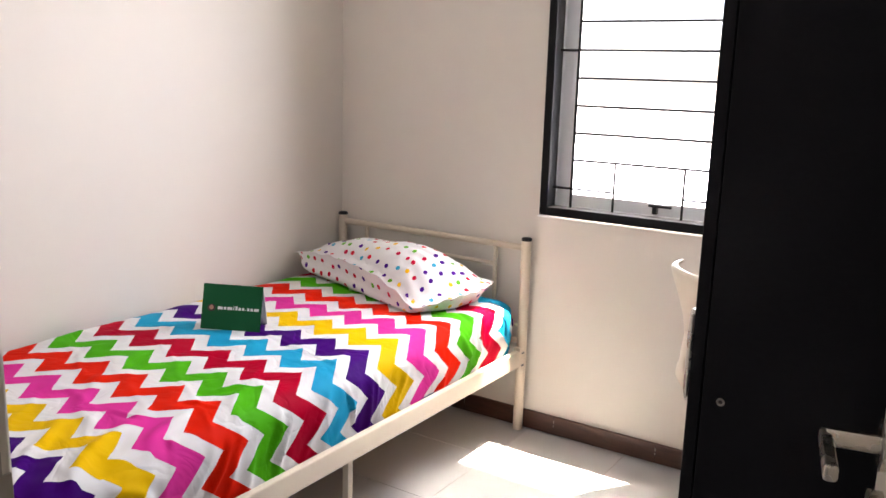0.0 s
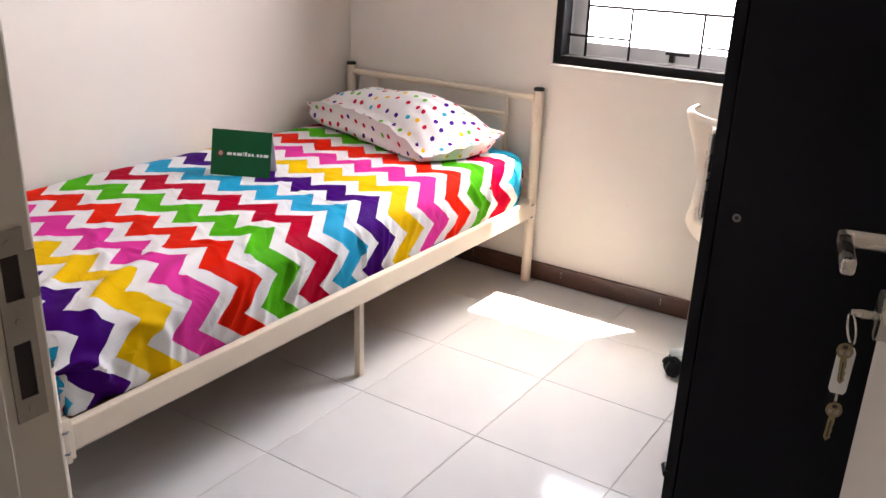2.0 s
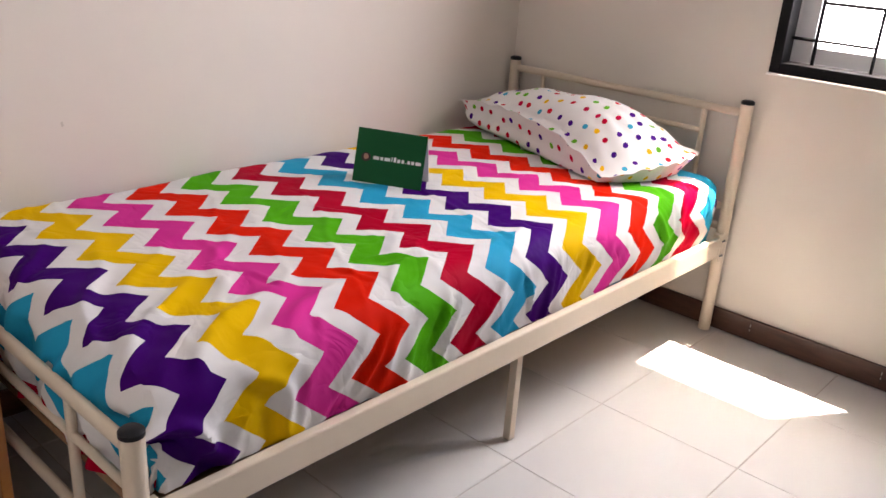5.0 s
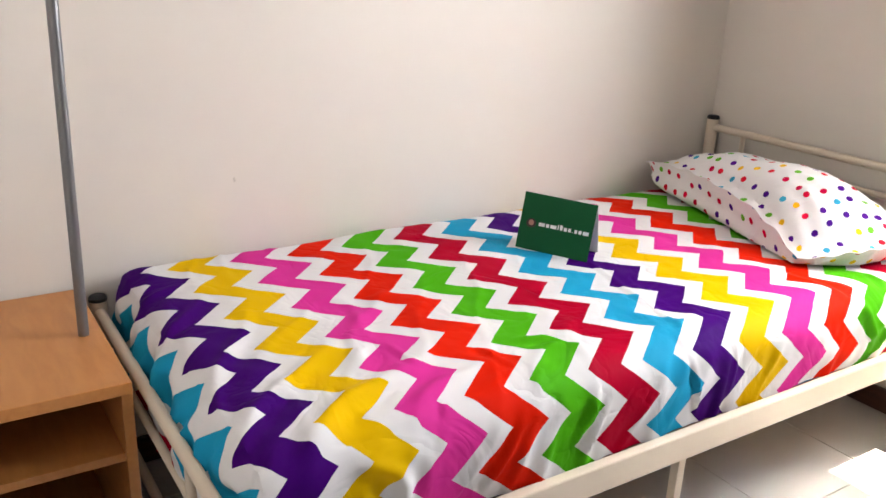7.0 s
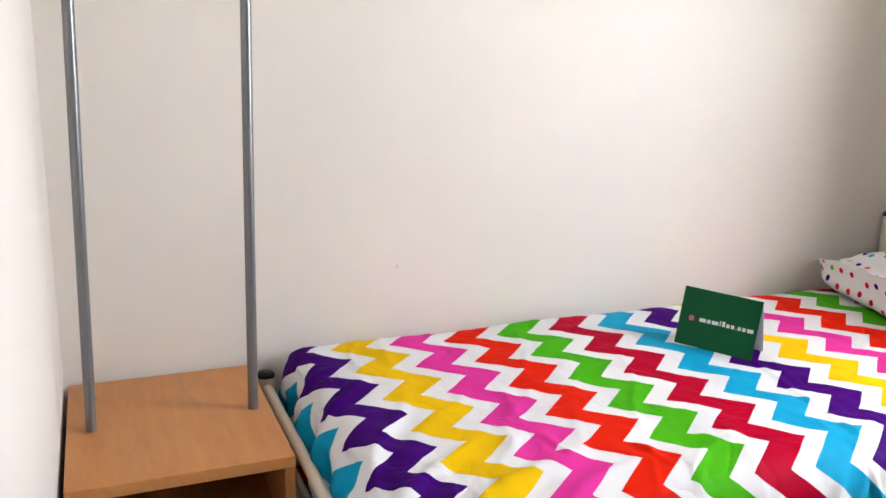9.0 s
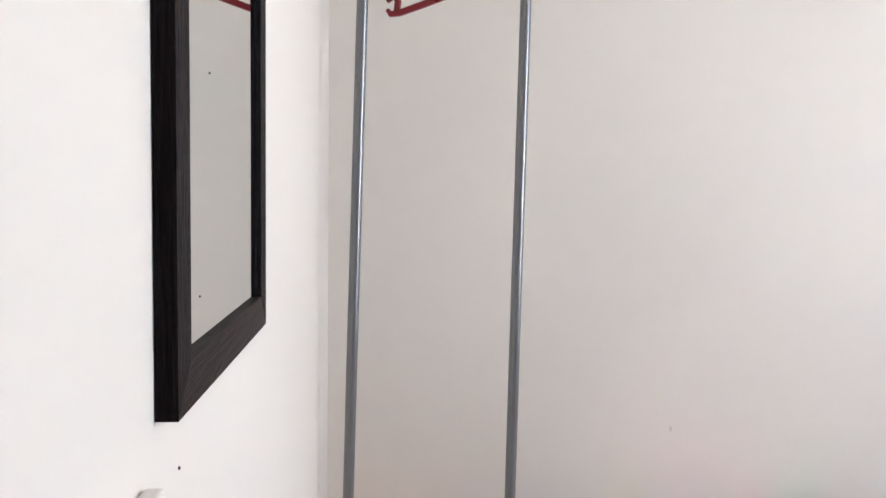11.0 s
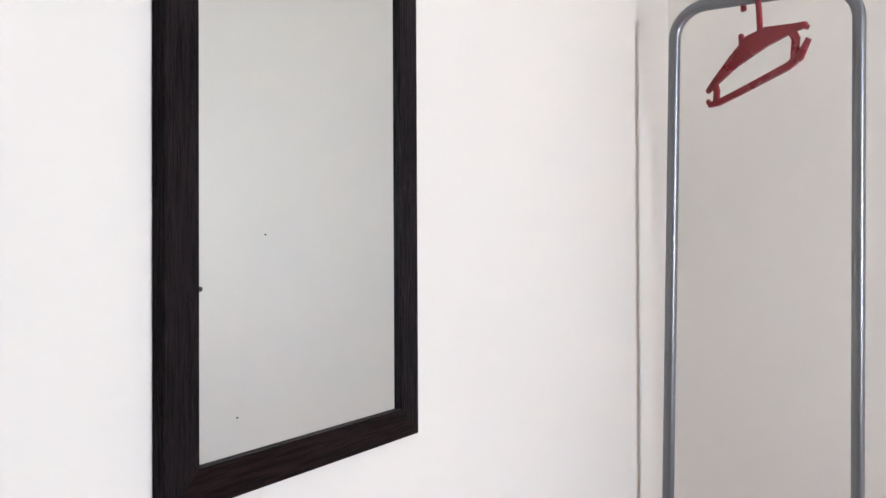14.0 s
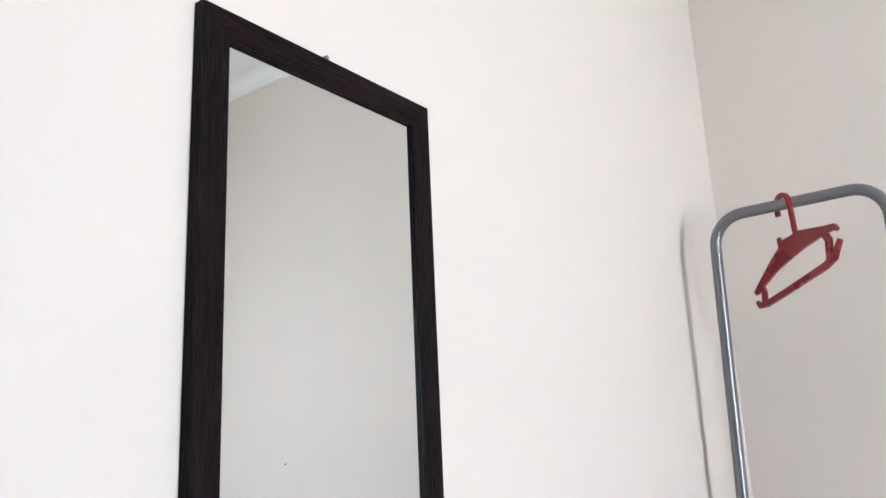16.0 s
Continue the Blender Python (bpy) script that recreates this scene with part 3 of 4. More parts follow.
# sharper creases, pressed in straight lines
CREASES = ((-0.89, 0.15, -0.47, 0.045, 0.007, 0.0035), (-0.47, 0.026, -0.31, 0.08, 0.007, 0.006), (-0.62, -0.285, -0.58, -0.18, 0.010, 0.006),
           (-0.71, -0.53, -0.62, -0.529, 0.008, 0.004), (-0.39, -0.20, -0.30, -0.246, 0.008, 0.007), (-0.40, -0.23, -0.33, -0.27, 0.008, 0.006),
           (-0.47, 0.18, -0.32, 0.176, 0.008, 0.005), (-0.43, -0.40, -0.30, -0.47, 0.009, 0.006), (-0.485, -0.545, -0.41, -0.58, 0.009, 0.006),
           (-0.50, 0.604, -0.33, 0.72, 0.010, 0.007), (-0.497, 0.75, -0.336, 0.774, 0.010, 0.007), (-0.62, -0.384, -0.54, -0.369, 0.008, 0.004))


def fold_height(x, y):
    h = 0.0
    for xa, ya, xb, yb, w, top in CREASES:
        dx, dy = xb - xa, yb - ya
        l = math.hypot(dx, dy)
        k = ((x - xa) * dx + (y - ya) * dy) / l / l
        off = ((x - xa) * dy - (y - ya) * dx) / l
        if -0.2 < k < 1.2 and abs(off) < 0.08:
            fade = min(1, (k + 0.2) / 0.3) * min(1, (1.2 - k) / 0.3)
            h += fade * top * (math.exp(-(off / w) ** 2) - 0.6 * math.exp(-((off - 1.7 * w) / w) ** 2))
    for xa, ya, xb, yb, w, top in FOLDS:
        dx, dy = xb - xa, yb - ya
        l = math.hypot(dx, dy)
        k = ((x - xa) * dx + (y - ya) * dy) / l / l
        off = ((x - xa) * dy - (y - ya) * dx) / l + 0.02 * math.sin(5 * k)
        if -0.3 < k < 1.2:
            h += top * math.exp(-(off / w) ** 2) * min(1, (k + 0.3) / 0.25) * min(1, (1.2 - k) / 0.6)
            h -= 0.4 * top * math.exp(-((off - 2.2 * w) / (1.4 * w)) ** 2) * min(1, (k + 0.3) / 0.25) * min(1, (1.2 - k) / 0.6)
    return 0.9 * h


# the print runs a little askew and is pulled towards the foot along the front edge
DRIFT = ((-1.36, -0.022), (-1.19, -0.016), (-1.03, -0.005), (-0.87, 0.0), (-0.75, -0.004), (-0.60, -0.020), (-0.52, -0.038), (-0.46, -0.056), (-0.39, -0.052), (-0.30, -0.035), (-0.20, -0.030))


def print_drift(x, y):
    grow = 1 + (0.36 * min(1, max(0, (y + 0.62) / 0.9)) - 0.28) * min(1, max(0, (x + 0.87) / 0.25))
    for (xa, da), (xb, db) in zip(DRIFT, DRIFT[1:]):
        if x < xb or xb == DRIFT[-1][0]:
            k = min(1, max(0, (x - xa) / (xb - xa)))
            return grow * (da + (db - da) * k) + 0.0354 * (x - 0.0161)


def mattress():
    cx, cy, top, low = -0.893, 0.066, 0.538, 0.326
    hx, hy, r = 0.448, 0.985, 0.075
    sx = hx - r + r * math.pi / 2 + (top - low - r)
    sy = hy - r + r * math.pi / 2 + (top - low - r)
    nx, ny = 180, 330
    bm = bmesh.new()
    uv = bm.loops.layers.uv.new("UVMap")
    grid, flat = [], {}
    for i in range(nx + 1):
        row = []
        for j in range(ny + 1):
            u, v = sx * (2 * i / nx - 1), sy * (2 * j / ny - 1)
            ox, dx = unroll(u, hx, r if u > 0 else 0.035)
            oy, dy = unroll(v, hy, r)
            drop = max(dx, dy) if min(dx, dy) < 1e-6 or max(dx, dy) > r else min(r * 1.2, (dx ** 2 + dy ** 2) ** 0.5)
            x, y, z = cx + ox, cy + oy, top - drop
            # pull the corners in so that they are round in plan
            rc = 0.032 if u > 0 and v < 0 else 0.07
            kx, ky = abs(ox) - (hx - rc), abs(oy) - (hy - rc)
            if kx > 0 and ky > 0:
                l = (kx * kx + ky * ky) ** 0.5
                if l > rc:
                    x = cx + math.copysign(hx - rc + kx * rc / l, ox)
                    y = cy + math.copysign(hy - rc + ky * rc / l, oy)
            p = Vector((cx + u, cy + v, 0))
            n1 = noise.noise(p * 3.1 + Vector((3, 1, 7)))
            n2 = noise.noise(p * 9.0 + Vector((9, 4, 2)))
            n3 = 1 - abs(noise.noise(Vector((p.x * 4 + p.y * 7, p.x * 2 - p.y * 3, 4.0))) * 2)
            crinkle = fold_height(p.x, p.y)
            if drop < 0.02:
                z += crinkle
                z += 0.006 * n1 + 0.003 * n2 + 0.008 * max(0, n3 - 0.72) * (1.4 if v < -0.2 else 0.6)
                z += 0.0016 * noise.noise(p * 22)
                z += 0.003 * (1 - (ox / hx) ** 2) * (1 - (oy / hy) ** 4) + 0.012 * max(0, -ox / hx)
            else:
                k = min(1, drop / 0.1)
                corner = max(0, 1 - math.hypot(p.x + 0.36, p.y + 0.98) / 0.34)
                soft = crinkle * 1.3 + 0.006 * corner * math.sin(p.y * 40 + p.x * 26 + 2 * n1) + 0.010 * n1 + 0.007 * n2 + 0.016 * max(0, n3 - 0.6) + 0.004 * noise.noise(Vector((p.x * 5, p.y * 30, 2)))
                if dx > 0.02:
                    x += math.copysign(1, u) * k * soft * (0.35 if u < 0 else 1)
                if dy > 0.02 and v < 0:
                    y -= k * (soft + 0.015 * math.sin(p.x * 27 + 4 * n1) + 0.010 * math.sin(p.x * 58 + p.y * 14 + 6 * n2))
                if dy > 0.02 and v > 0:
                    y += 0.4 * k * soft
                z += 0.010 * n1 * k
                if drop > 0.12:
                    z = max(z + 0.018 * corner * (1 + n2), 0.3175)
                    x -= math.copysign(0.010, u) * (drop - 0.12) / 0.09 * (1 if dx > 0 else 0)
            vert = bm.verts.new((x, y, z))
            flat[vert] = (cx + u - 0.005, cy + v - 0.004 - print_drift(cx + u - 0.005, cy + v))
            row.append(vert)
        grid.append(row)
    for i in range(nx):
        for j in range(ny):
            f = bm.faces.new((grid[i][j], grid[i + 1][j], grid[i + 1][j + 1], grid[i][j + 1]))
            for l in f.loops:
                l[uv].uv = flat[l.vert]
    rim = [grid[i][0] for i in range(nx)] + [grid[nx][j] for j in range(ny)] + [grid[i][ny] for i in range(nx, 0, -1)] + [grid[0][j] for j in range(ny, 0, -1)]
    f = bm.faces.new(rim)
    e = empty("mattress", "mattress in a white cotton sheet with bright rainbow chevron stripes", "mattress")
    finish("fitted_sheet", bm, M_CHEVRON, e, smooth=True)
    box("mattress_body", (cx - hx + 0.03, cy - hy + 0.03, 0.317), (cx + hx - 0.03, cy + hy - 0.03, 0.44), M_NAVY, e, 0.02, "dark blue mattress ticking")


mattress()


def edge_of(s, t):
    return max(abs(s), abs(t))


def pillow():
    c = [Vector((-1.325, 0.800, 0.635)), Vector((-0.640, 0.618, 0.566)), Vector((-0.545, 0.985, 0.605)), Vector((-1.270, 1.045, 0.620))]
    nu, nv = 66, 44
    bm = bmesh.new()
    uv = bm.loops.layers.uv.new("UVMap")
    sides = []
    for sgn in (1, -1):
        grid = []
        for i in range(nu + 1):
            row = []
            for j in range(nv + 1):
                a, b = i / nu, j / nv
                if sgn < 0 and (i in (0, nu) or j in (0, nv)):
                    row.append(sides[0][i][j])
                    continue
                s, t = 2 * a - 1, 2 * b - 1
                ae = a + (0.045 if s < 0 else 0.085) * (abs(s) ** 3) * (1 - t * t)
                be = b + math.copysign(0.075, -t) * (abs(t) ** 3) * (1 - s * s)
                p = c[0] * (1 - ae) * (1 - be) + c[1] * ae * (1 - be) + c[2] * ae * be + c[3] * (1 - ae) * be
                p.z += 0.056 * (1 - s * s) * (1 - 0.4 * (t + 1)) + 0.02 * max(0, s) * (1 - t * t)
                if sgn < 0:
                    under = math.sin(math.pi * min(1, (1 - edge_of(s, t)) / 0.45))
                    p += Vector((0.030 * s * under, 0.055 * min(0, t) * under, 0))
                puff = max(0.0, (1 - abs(s) ** (2.6 if s < 0 else 4.2)) * (1 - abs(t) ** 2.4)) ** (0.95 if sgn > 0 else 0.42)
                w = Vector((p.x * 7, p.y * 7, sgn * 3.0))
                crease = 0.013 * noise.noise(w) + 0.007 * (0.3 - abs(noise.noise(w * 2.2))) + 0.003 * noise.noise(w * 5)
                edge = max(abs(s), abs(t))
                crease += 0.007 * math.sin((s if abs(t) > abs(s) else t) * 23 + 5 * noise.noise(w)) * max(0, edge - 0.45) * (1.02 - edge) * 6
                crease -= 0.012 * math.exp(-((s - 0.45 + 0.25 * t) / 0.035) ** 2) * max(0, -t) * (1 - t * t)
                if sgn > 0:
                    z = p.z + (0.091 + 0.034 * s) * puff + crease
                else:
                    z = max(0.546, p.z - 0.135 * puff + 0.4 * crease)
                if edge > 0.999:
                    p += Vector((p.x + 0.925, p.y - 0.86, 0)).normalized() * (0.026 + 0.004 * noise.noise(w * 3))
                    z = p.z + 0.006 * noise.noise(w * 2.5) + 0.003 * math.sin(46 * (a + b))
                row.append(bm.verts.new((p.x, p.y, z)))
            grid.append(row)
        sides.append(grid)
        us = [[0.0] * (nv + 1) for _ in range(nu + 1)]
        vs = [[0.0] * (nv + 1) for _ in range(nu + 1)]
        for i in range(nu + 1):
            for j in range(nv // 2 + 1, nv + 1):
                vs[i][j] = vs[i][j - 1] + (grid[i][j].co - grid[i][j - 1].co).length
            for j in range(nv // 2 - 1, -1, -1):
                vs[i][j] = vs[i][j + 1] - (grid[i][j].co - grid[i][j + 1].co).length
        for j in range(nv + 1):
            for i in range(nu // 2 + 1, nu + 1):
                us[i][j] = us[i - 1][j] + (grid[i][j].co - grid[i - 1][j].co).length
            for i in range(nu // 2 - 1, -1, -1):
                us[i][j] = us[i + 1][j] - (grid[i][j].co - grid[i + 1][j].co).length
        for i in range(nu):
            for j in range(nv):
                corners = ((i, j), (i + 1, j), (i + 1, j + 1), (i, j + 1))
                f = bm.faces.new([grid[p][q] for p, q in corners])
                for l, (p, q) in zip(f.loops, corners):
                    l[uv].uv = (us[p][q] + 2, vs[p][q] + (5.0 if sgn < 0 else 2.0))
    rim = [sides[0][i][0] for i in range(nu)] + [sides[0][nu][j] for j in range(nv)] + [sides[0][i][nv] for i in range(nu, 0, -1)] + [sides[0][0][j] for j in range(nv, 0, -1)]
    seam = [v.co.copy() for v in rim]
    ob = finish("pillow", bm, M_DOTS, smooth=True)
    tube("seam", seam + seam[:2], 0.0016, M_DOTS, ob, "stitched white edge of the pillowcase", 8)
    tagged(ob, "plump white pillow with multicoloured polka dots on the bed", "pillow")


pillow()


def tent_card():
    e = empty("tent_card", "folded green cardboard tent card standing on the bed", "sign")
    base = Vector((-1.050, 0.030, 0.551))
    along = Vector((0.825, 0.565, -0.05)).normalized()
    back = Vector((-0.565, 0.825, 0))
    up = (Vector((0, 0, 1)) * 0.969 + back * 0.247).normalized()
    up = (up - along * along.dot(up)).normalized()
    n = along.cross(up).normalized()
    m = Matrix.Identity(4)
    for i in range(3):
        m[i][0], m[i][1], m[i][2], m[i][3] = along[i], up[i], n[i], base[i]
    W, Hh = 0.190, 0.146
    front = plate("front_panel", [(0, 0), (W, 0), (W, Hh), (0, Hh)], 0.002, m, M_GREEN, e)
    up2 = (Vector((0, 0, 1)) * 0.93 - back * 0.37).normalized()
    foot = base + up * Hh - up2 * (Hh * 0.969 / 0.93)
    m2 = m.copy()
    n2 = along.cross(up2)
    for i in range(3):
        m2[i][1], m2[i][2], m2[i][3] = up2[i], n2[i], foot[i] - n[i] * 0.001
    plate("back_panel", [(0, 0), (W, 0), (W, Hh * 1.045), (0, Hh * 1.045)], 0.002, m2, M_PAPER, e, "white inner face of the card")
    lift = Matrix.Translation((0, -0.004, 0.0021))
    blob = [(0.030 + 0.013 * math.cos(a), 0.073 + 0.012 * math.sin(a)) for a in [math.tau * i / 20 for i in range(20)]]
    plate("printed_disc", blob, 0.0004, m @ lift, M_LOGODARK, front, "dark printed disc")
    blob = [(0.030 + 0.007 * math.cos(a), 0.070 + 0.0075 * math.sin(a)) for a in [math.tau * i / 16 for i in range(16)]]
    plate("printed_spot", blob, 0.0004, m @ Matrix.Translation((0, 0, 0.0026)), M_SKIN, front, "tan printed spot")
    x = 0.050
    for w, h in ((0.016, 0.009), (0.008, 0.009), (0.016, 0.009), (0.0025, 0.013), (0.007, 0.013), (0.008, 0.009), (0.007, 0.009), (0.0025, 0.0025), (0.007, 0.009), (0.008, 0.009), (0.015, 0.009)):
        plate("printed_bar", [(x, 0.069), (x + w, 0.069), (x + w, 0.069 + h), (x, 0.069 + h)], 0.0004, m @ lift, M_PAPER, front, "white printed mark")
        x += w + 0.0034


tent_card()


# ---- clothes rack on a wooden box ----
def rack():
    e = empty("clothes_rack", "beech box shelf with a grey steel clothes rail", "clothes rack")
    x0, x1, y0, y1, z = -1.355, -0.861, -1.382, -0.982, 0.507
    t = 0.020
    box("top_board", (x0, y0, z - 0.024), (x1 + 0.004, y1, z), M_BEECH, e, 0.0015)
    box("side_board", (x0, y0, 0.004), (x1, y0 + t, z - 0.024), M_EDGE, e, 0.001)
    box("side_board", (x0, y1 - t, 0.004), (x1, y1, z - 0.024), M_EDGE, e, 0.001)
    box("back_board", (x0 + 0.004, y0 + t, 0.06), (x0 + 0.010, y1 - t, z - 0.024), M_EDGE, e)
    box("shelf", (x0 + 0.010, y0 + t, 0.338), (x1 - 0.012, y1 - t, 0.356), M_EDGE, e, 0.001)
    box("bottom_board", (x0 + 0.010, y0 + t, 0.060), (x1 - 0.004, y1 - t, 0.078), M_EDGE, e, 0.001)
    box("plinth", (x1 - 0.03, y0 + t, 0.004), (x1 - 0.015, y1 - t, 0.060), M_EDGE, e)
    x, a, b, top, r = -1.100, -1.310, -1.003, 1.775, 0.058
    a0, b0 = a - 0.026, b - 0.015
    pts = [(x, a0, z), (x, a0 * 0.7 + a * 0.3, z + 0.4), (x, a, top - r)] + arc((x, a + r, top - r), (0, -1, 0), (0, 0, 1), r, 0.15, math.pi / 2, 8)
    pts += arc((x, b - r, top - r), (0, 0, 1), (0, 1, 0), r, 0, math.pi / 2 - 0.15, 8) + [(x, b, top - r), (x, b0 * 0.7 + b * 0.3, z + 0.4), (x, b0, z)]
    tube("rail", pts, 0.0108, M_STEEL, e, "grey painted steel tube rail", 20)


rack()


def hanger():
    """A flat plastic hanger with clip ends, hung skew on the rail."""
    c = Vector((-1.100, -1.176, 1.774))
    d = Vector((0.60, 0.80, 0.0)).normalized()
    lean = Matrix.Rotation(0.10, 4, "Z")
    m = Matrix.Identity(4)
    n = d.cross(Vector((0, 0, 1)))
    for i in range(3):
        m[i][0], m[i][1], m[i][2], m[i][3] = d[i], (0, 0, 1)[i], n[i], c[i] - n[i] * 0.003
    e = empty("clothes_hanger", "small dark red plastic clothes hanger hanging on the rail", "hanger")
    th = 0.006

    def band(name, pts, widths):
        left, right = [], []
        for i, (px, py) in enumerate(pts):
            qx, qy = pts[max(i - 1, 0)]
            rx, ry = pts[min(i + 1, len(pts) - 1)]
            l = math.hypot(rx - qx, ry - qy)
            nx, ny = -(ry - qy) / l, (rx - qx) / l
            w = widths[i] if isinstance(widths, list) else widths
            left.append((px + nx * w / 2, py + ny * w / 2))
            right.append((px - nx * w / 2, py - ny * w / 2))
        bm = bmesh.new()
        a = [bm.verts.new((x, y, 0)) for x, y in left]
        b = [bm.verts.new((x, y, 0)) for x, y in right]
        for i in range(len(a) - 1):
            bm.faces.new((a[i], a[i + 1], b[i + 1], b[i]))
        out = bmesh.ops.extrude_face_region(bm, geom=list(bm.faces))
        for v in out["geom"]:
            if isinstance(v, bmesh.types.BMVert):
                v.co.z += th
        bm.transform(m @ lean)
        return part(name, bm, M_RED, e)
    hook = [(0.0175 * math.cos(a) , 0.0015 + 0.0175 * math.sin(a)) for a in [math.radians(195 - 200 * i / 16) for i in range(17)]]
    hook = [(-0.0175, -0.016), (-0.0178, -0.008)] + hook
    band("hook", hook + [(0.0175, -0.03), (0.016, -0.066)], 0.0085)
    band("shoulder", [(-0.126, -0.134), (-0.108, -0.124), (-0.055, -0.099), (-0.010, -0.083), (0.030, -0.080), (0.090, -0.086), (0.112, -0.089), (0.118, -0.096)], [0.008, 0.013, 0.026, 0.040, 0.034, 0.014, 0.011, 0.007])
    band("lower_bar", [(-0.127, -0.150), (-0.120, -0.160), (-0.100, -0.162), (-0.050, -0.158), (0.0, -0.153), (0.070, -0.146), (0.096, -0.138), (0.118, -0.114)], [0.007, 0.011, 0.012, 0.012, 0.012, 0.013, 0.014, 0.008])
    band("end_strut", [(-0.106, -0.118), (-0.101, -0.14), (-0.106, -0.162)], 0.012)
    band("end_strut", [(0.082, -0.086), (0.092, -0.105), (0.084, -0.144)], 0.014)
    band("notch", [(-0.026, -0.074), (-0.030, -0.055)], [0.016, 0.006])


hanger()


# ---- mirror, switch, wall marks ----
def mirror():
    e = empty("wall_mirror", "rectangular wall mirror in a dark wenge wood frame", "mirror")
    x0, x1, z0, z1 = -0.290, 0.050, 1.133, 1.763
    f, fb, ya, yb = 0.032, 0.0295, Y0 + 0.0005, Y0 + 0.013

    def rail(name, outline, mat):
        bm = bmesh.new()
        a = [bm.verts.new((x, ya, z)) for x, z in outline]
        b = [bm.verts.new((x, yb, z)) for x, z in outline]
        bm.faces.new(a)
        bm.faces.new(b)
        for i in range(4):
            bm.faces.new((a[i], a[(i + 1) % 4], b[(i + 1) % 4], b[i]))
        part(name, bm, mat, e)
    rail("frame_side", [(x0, z0), (x0 + f, z0 + fb), (x0 + f, z1 - f), (x0, z1)], M_WENGE)
    rail("frame_side", [(x1, z0), (x1 - f, z0 + fb), (x1 - f, z1 - f), (x1, z1)], M_WENGE)
    rail("frame_rail", [(x0, z0), (x1, z0), (x1 - f, z0 + fb), (x0 + f, z0 + fb)], M_WENGE_H)
    rail("frame_rail", [(x0, z1), (x1, z1), (x1 - f, z1 - f), (x0 + f, z1 - f)], M_WENGE_H)
    g = box("glass", (x0 + f - 0.004, Y0 + 0.001, z0 + fb - 0.004), (x1 - f + 0.004, Y0 + 0.0085, z1 - f + 0.004), M_MIRROR, e, label="clear silvered mirror glass")
    for x, z, r in ((0.0125, 1.293, 0.0020), (-0.059, 1.335, 0.0007), (-0.026, 1.192, 0.0007)):
        tube("speck", [(x, Y0 + 0.0086, z), (x, Y0 + 0.0090, z)], r, M_DUST, g, "small dark speck", 8)
    tube("hanging_nail", [(-0.115, Y0, z1 + 0.003), (-0.115, Y0 + 0.012, z1 + 0.003)], 0.003, M_STEEL, e, sides=8)


mirror()


def light_switch():
    e = empty("light_switch", "square white plastic light switch on the wall", "switch")
    box("plate", (0.073, Y0 + 0.0005, 1.020), (0.157, Y0 + 0.0125, 1.1055), M_SWITCH, e, 0.003, seg=3)
    box("rocker", (0.088, Y0 + 0.0125, 1.036), (0.142, Y0 + 0.0140, 1.090), M_SWITCH, e, 0.0007)


light_switch()
tagged(tube("wall_speck", [(-0.003, Y0, 1.090), (-0.003, Y0 + 0.001, 1.090)], 0.0011, M_DUST, sides=7), "tiny dark mark on the white wall", "wall mark")


def wall_smudge(y, z, r):
    """A thin uneven rub mark on the west wall."""
    outline = [(r * (0.6 + 0.35 * math.sin(2.3 * i + 5 * y)) * math.cos(i * math.tau / 11), 1.5 * r * (0.75 + 0.25 * math.sin(3.1 * i)) * math.sin(i * math.tau / 11)) for i in range(11)]
    m = Matrix.Translation((X0 + 0.0002, y, z)) @ Matrix(((0, 0, 1, 0), (1, 0, 0, 0), (0, 1, 0, 0), (0, 0, 0, 1)))
    tagged(plate("wall_smudge", outline, 0.0004, m, M_SMUDGE), "faint grey rub mark on the off-white wall", "wall mark")


wall_smudge(-0.600, 0.717, 0.0055)


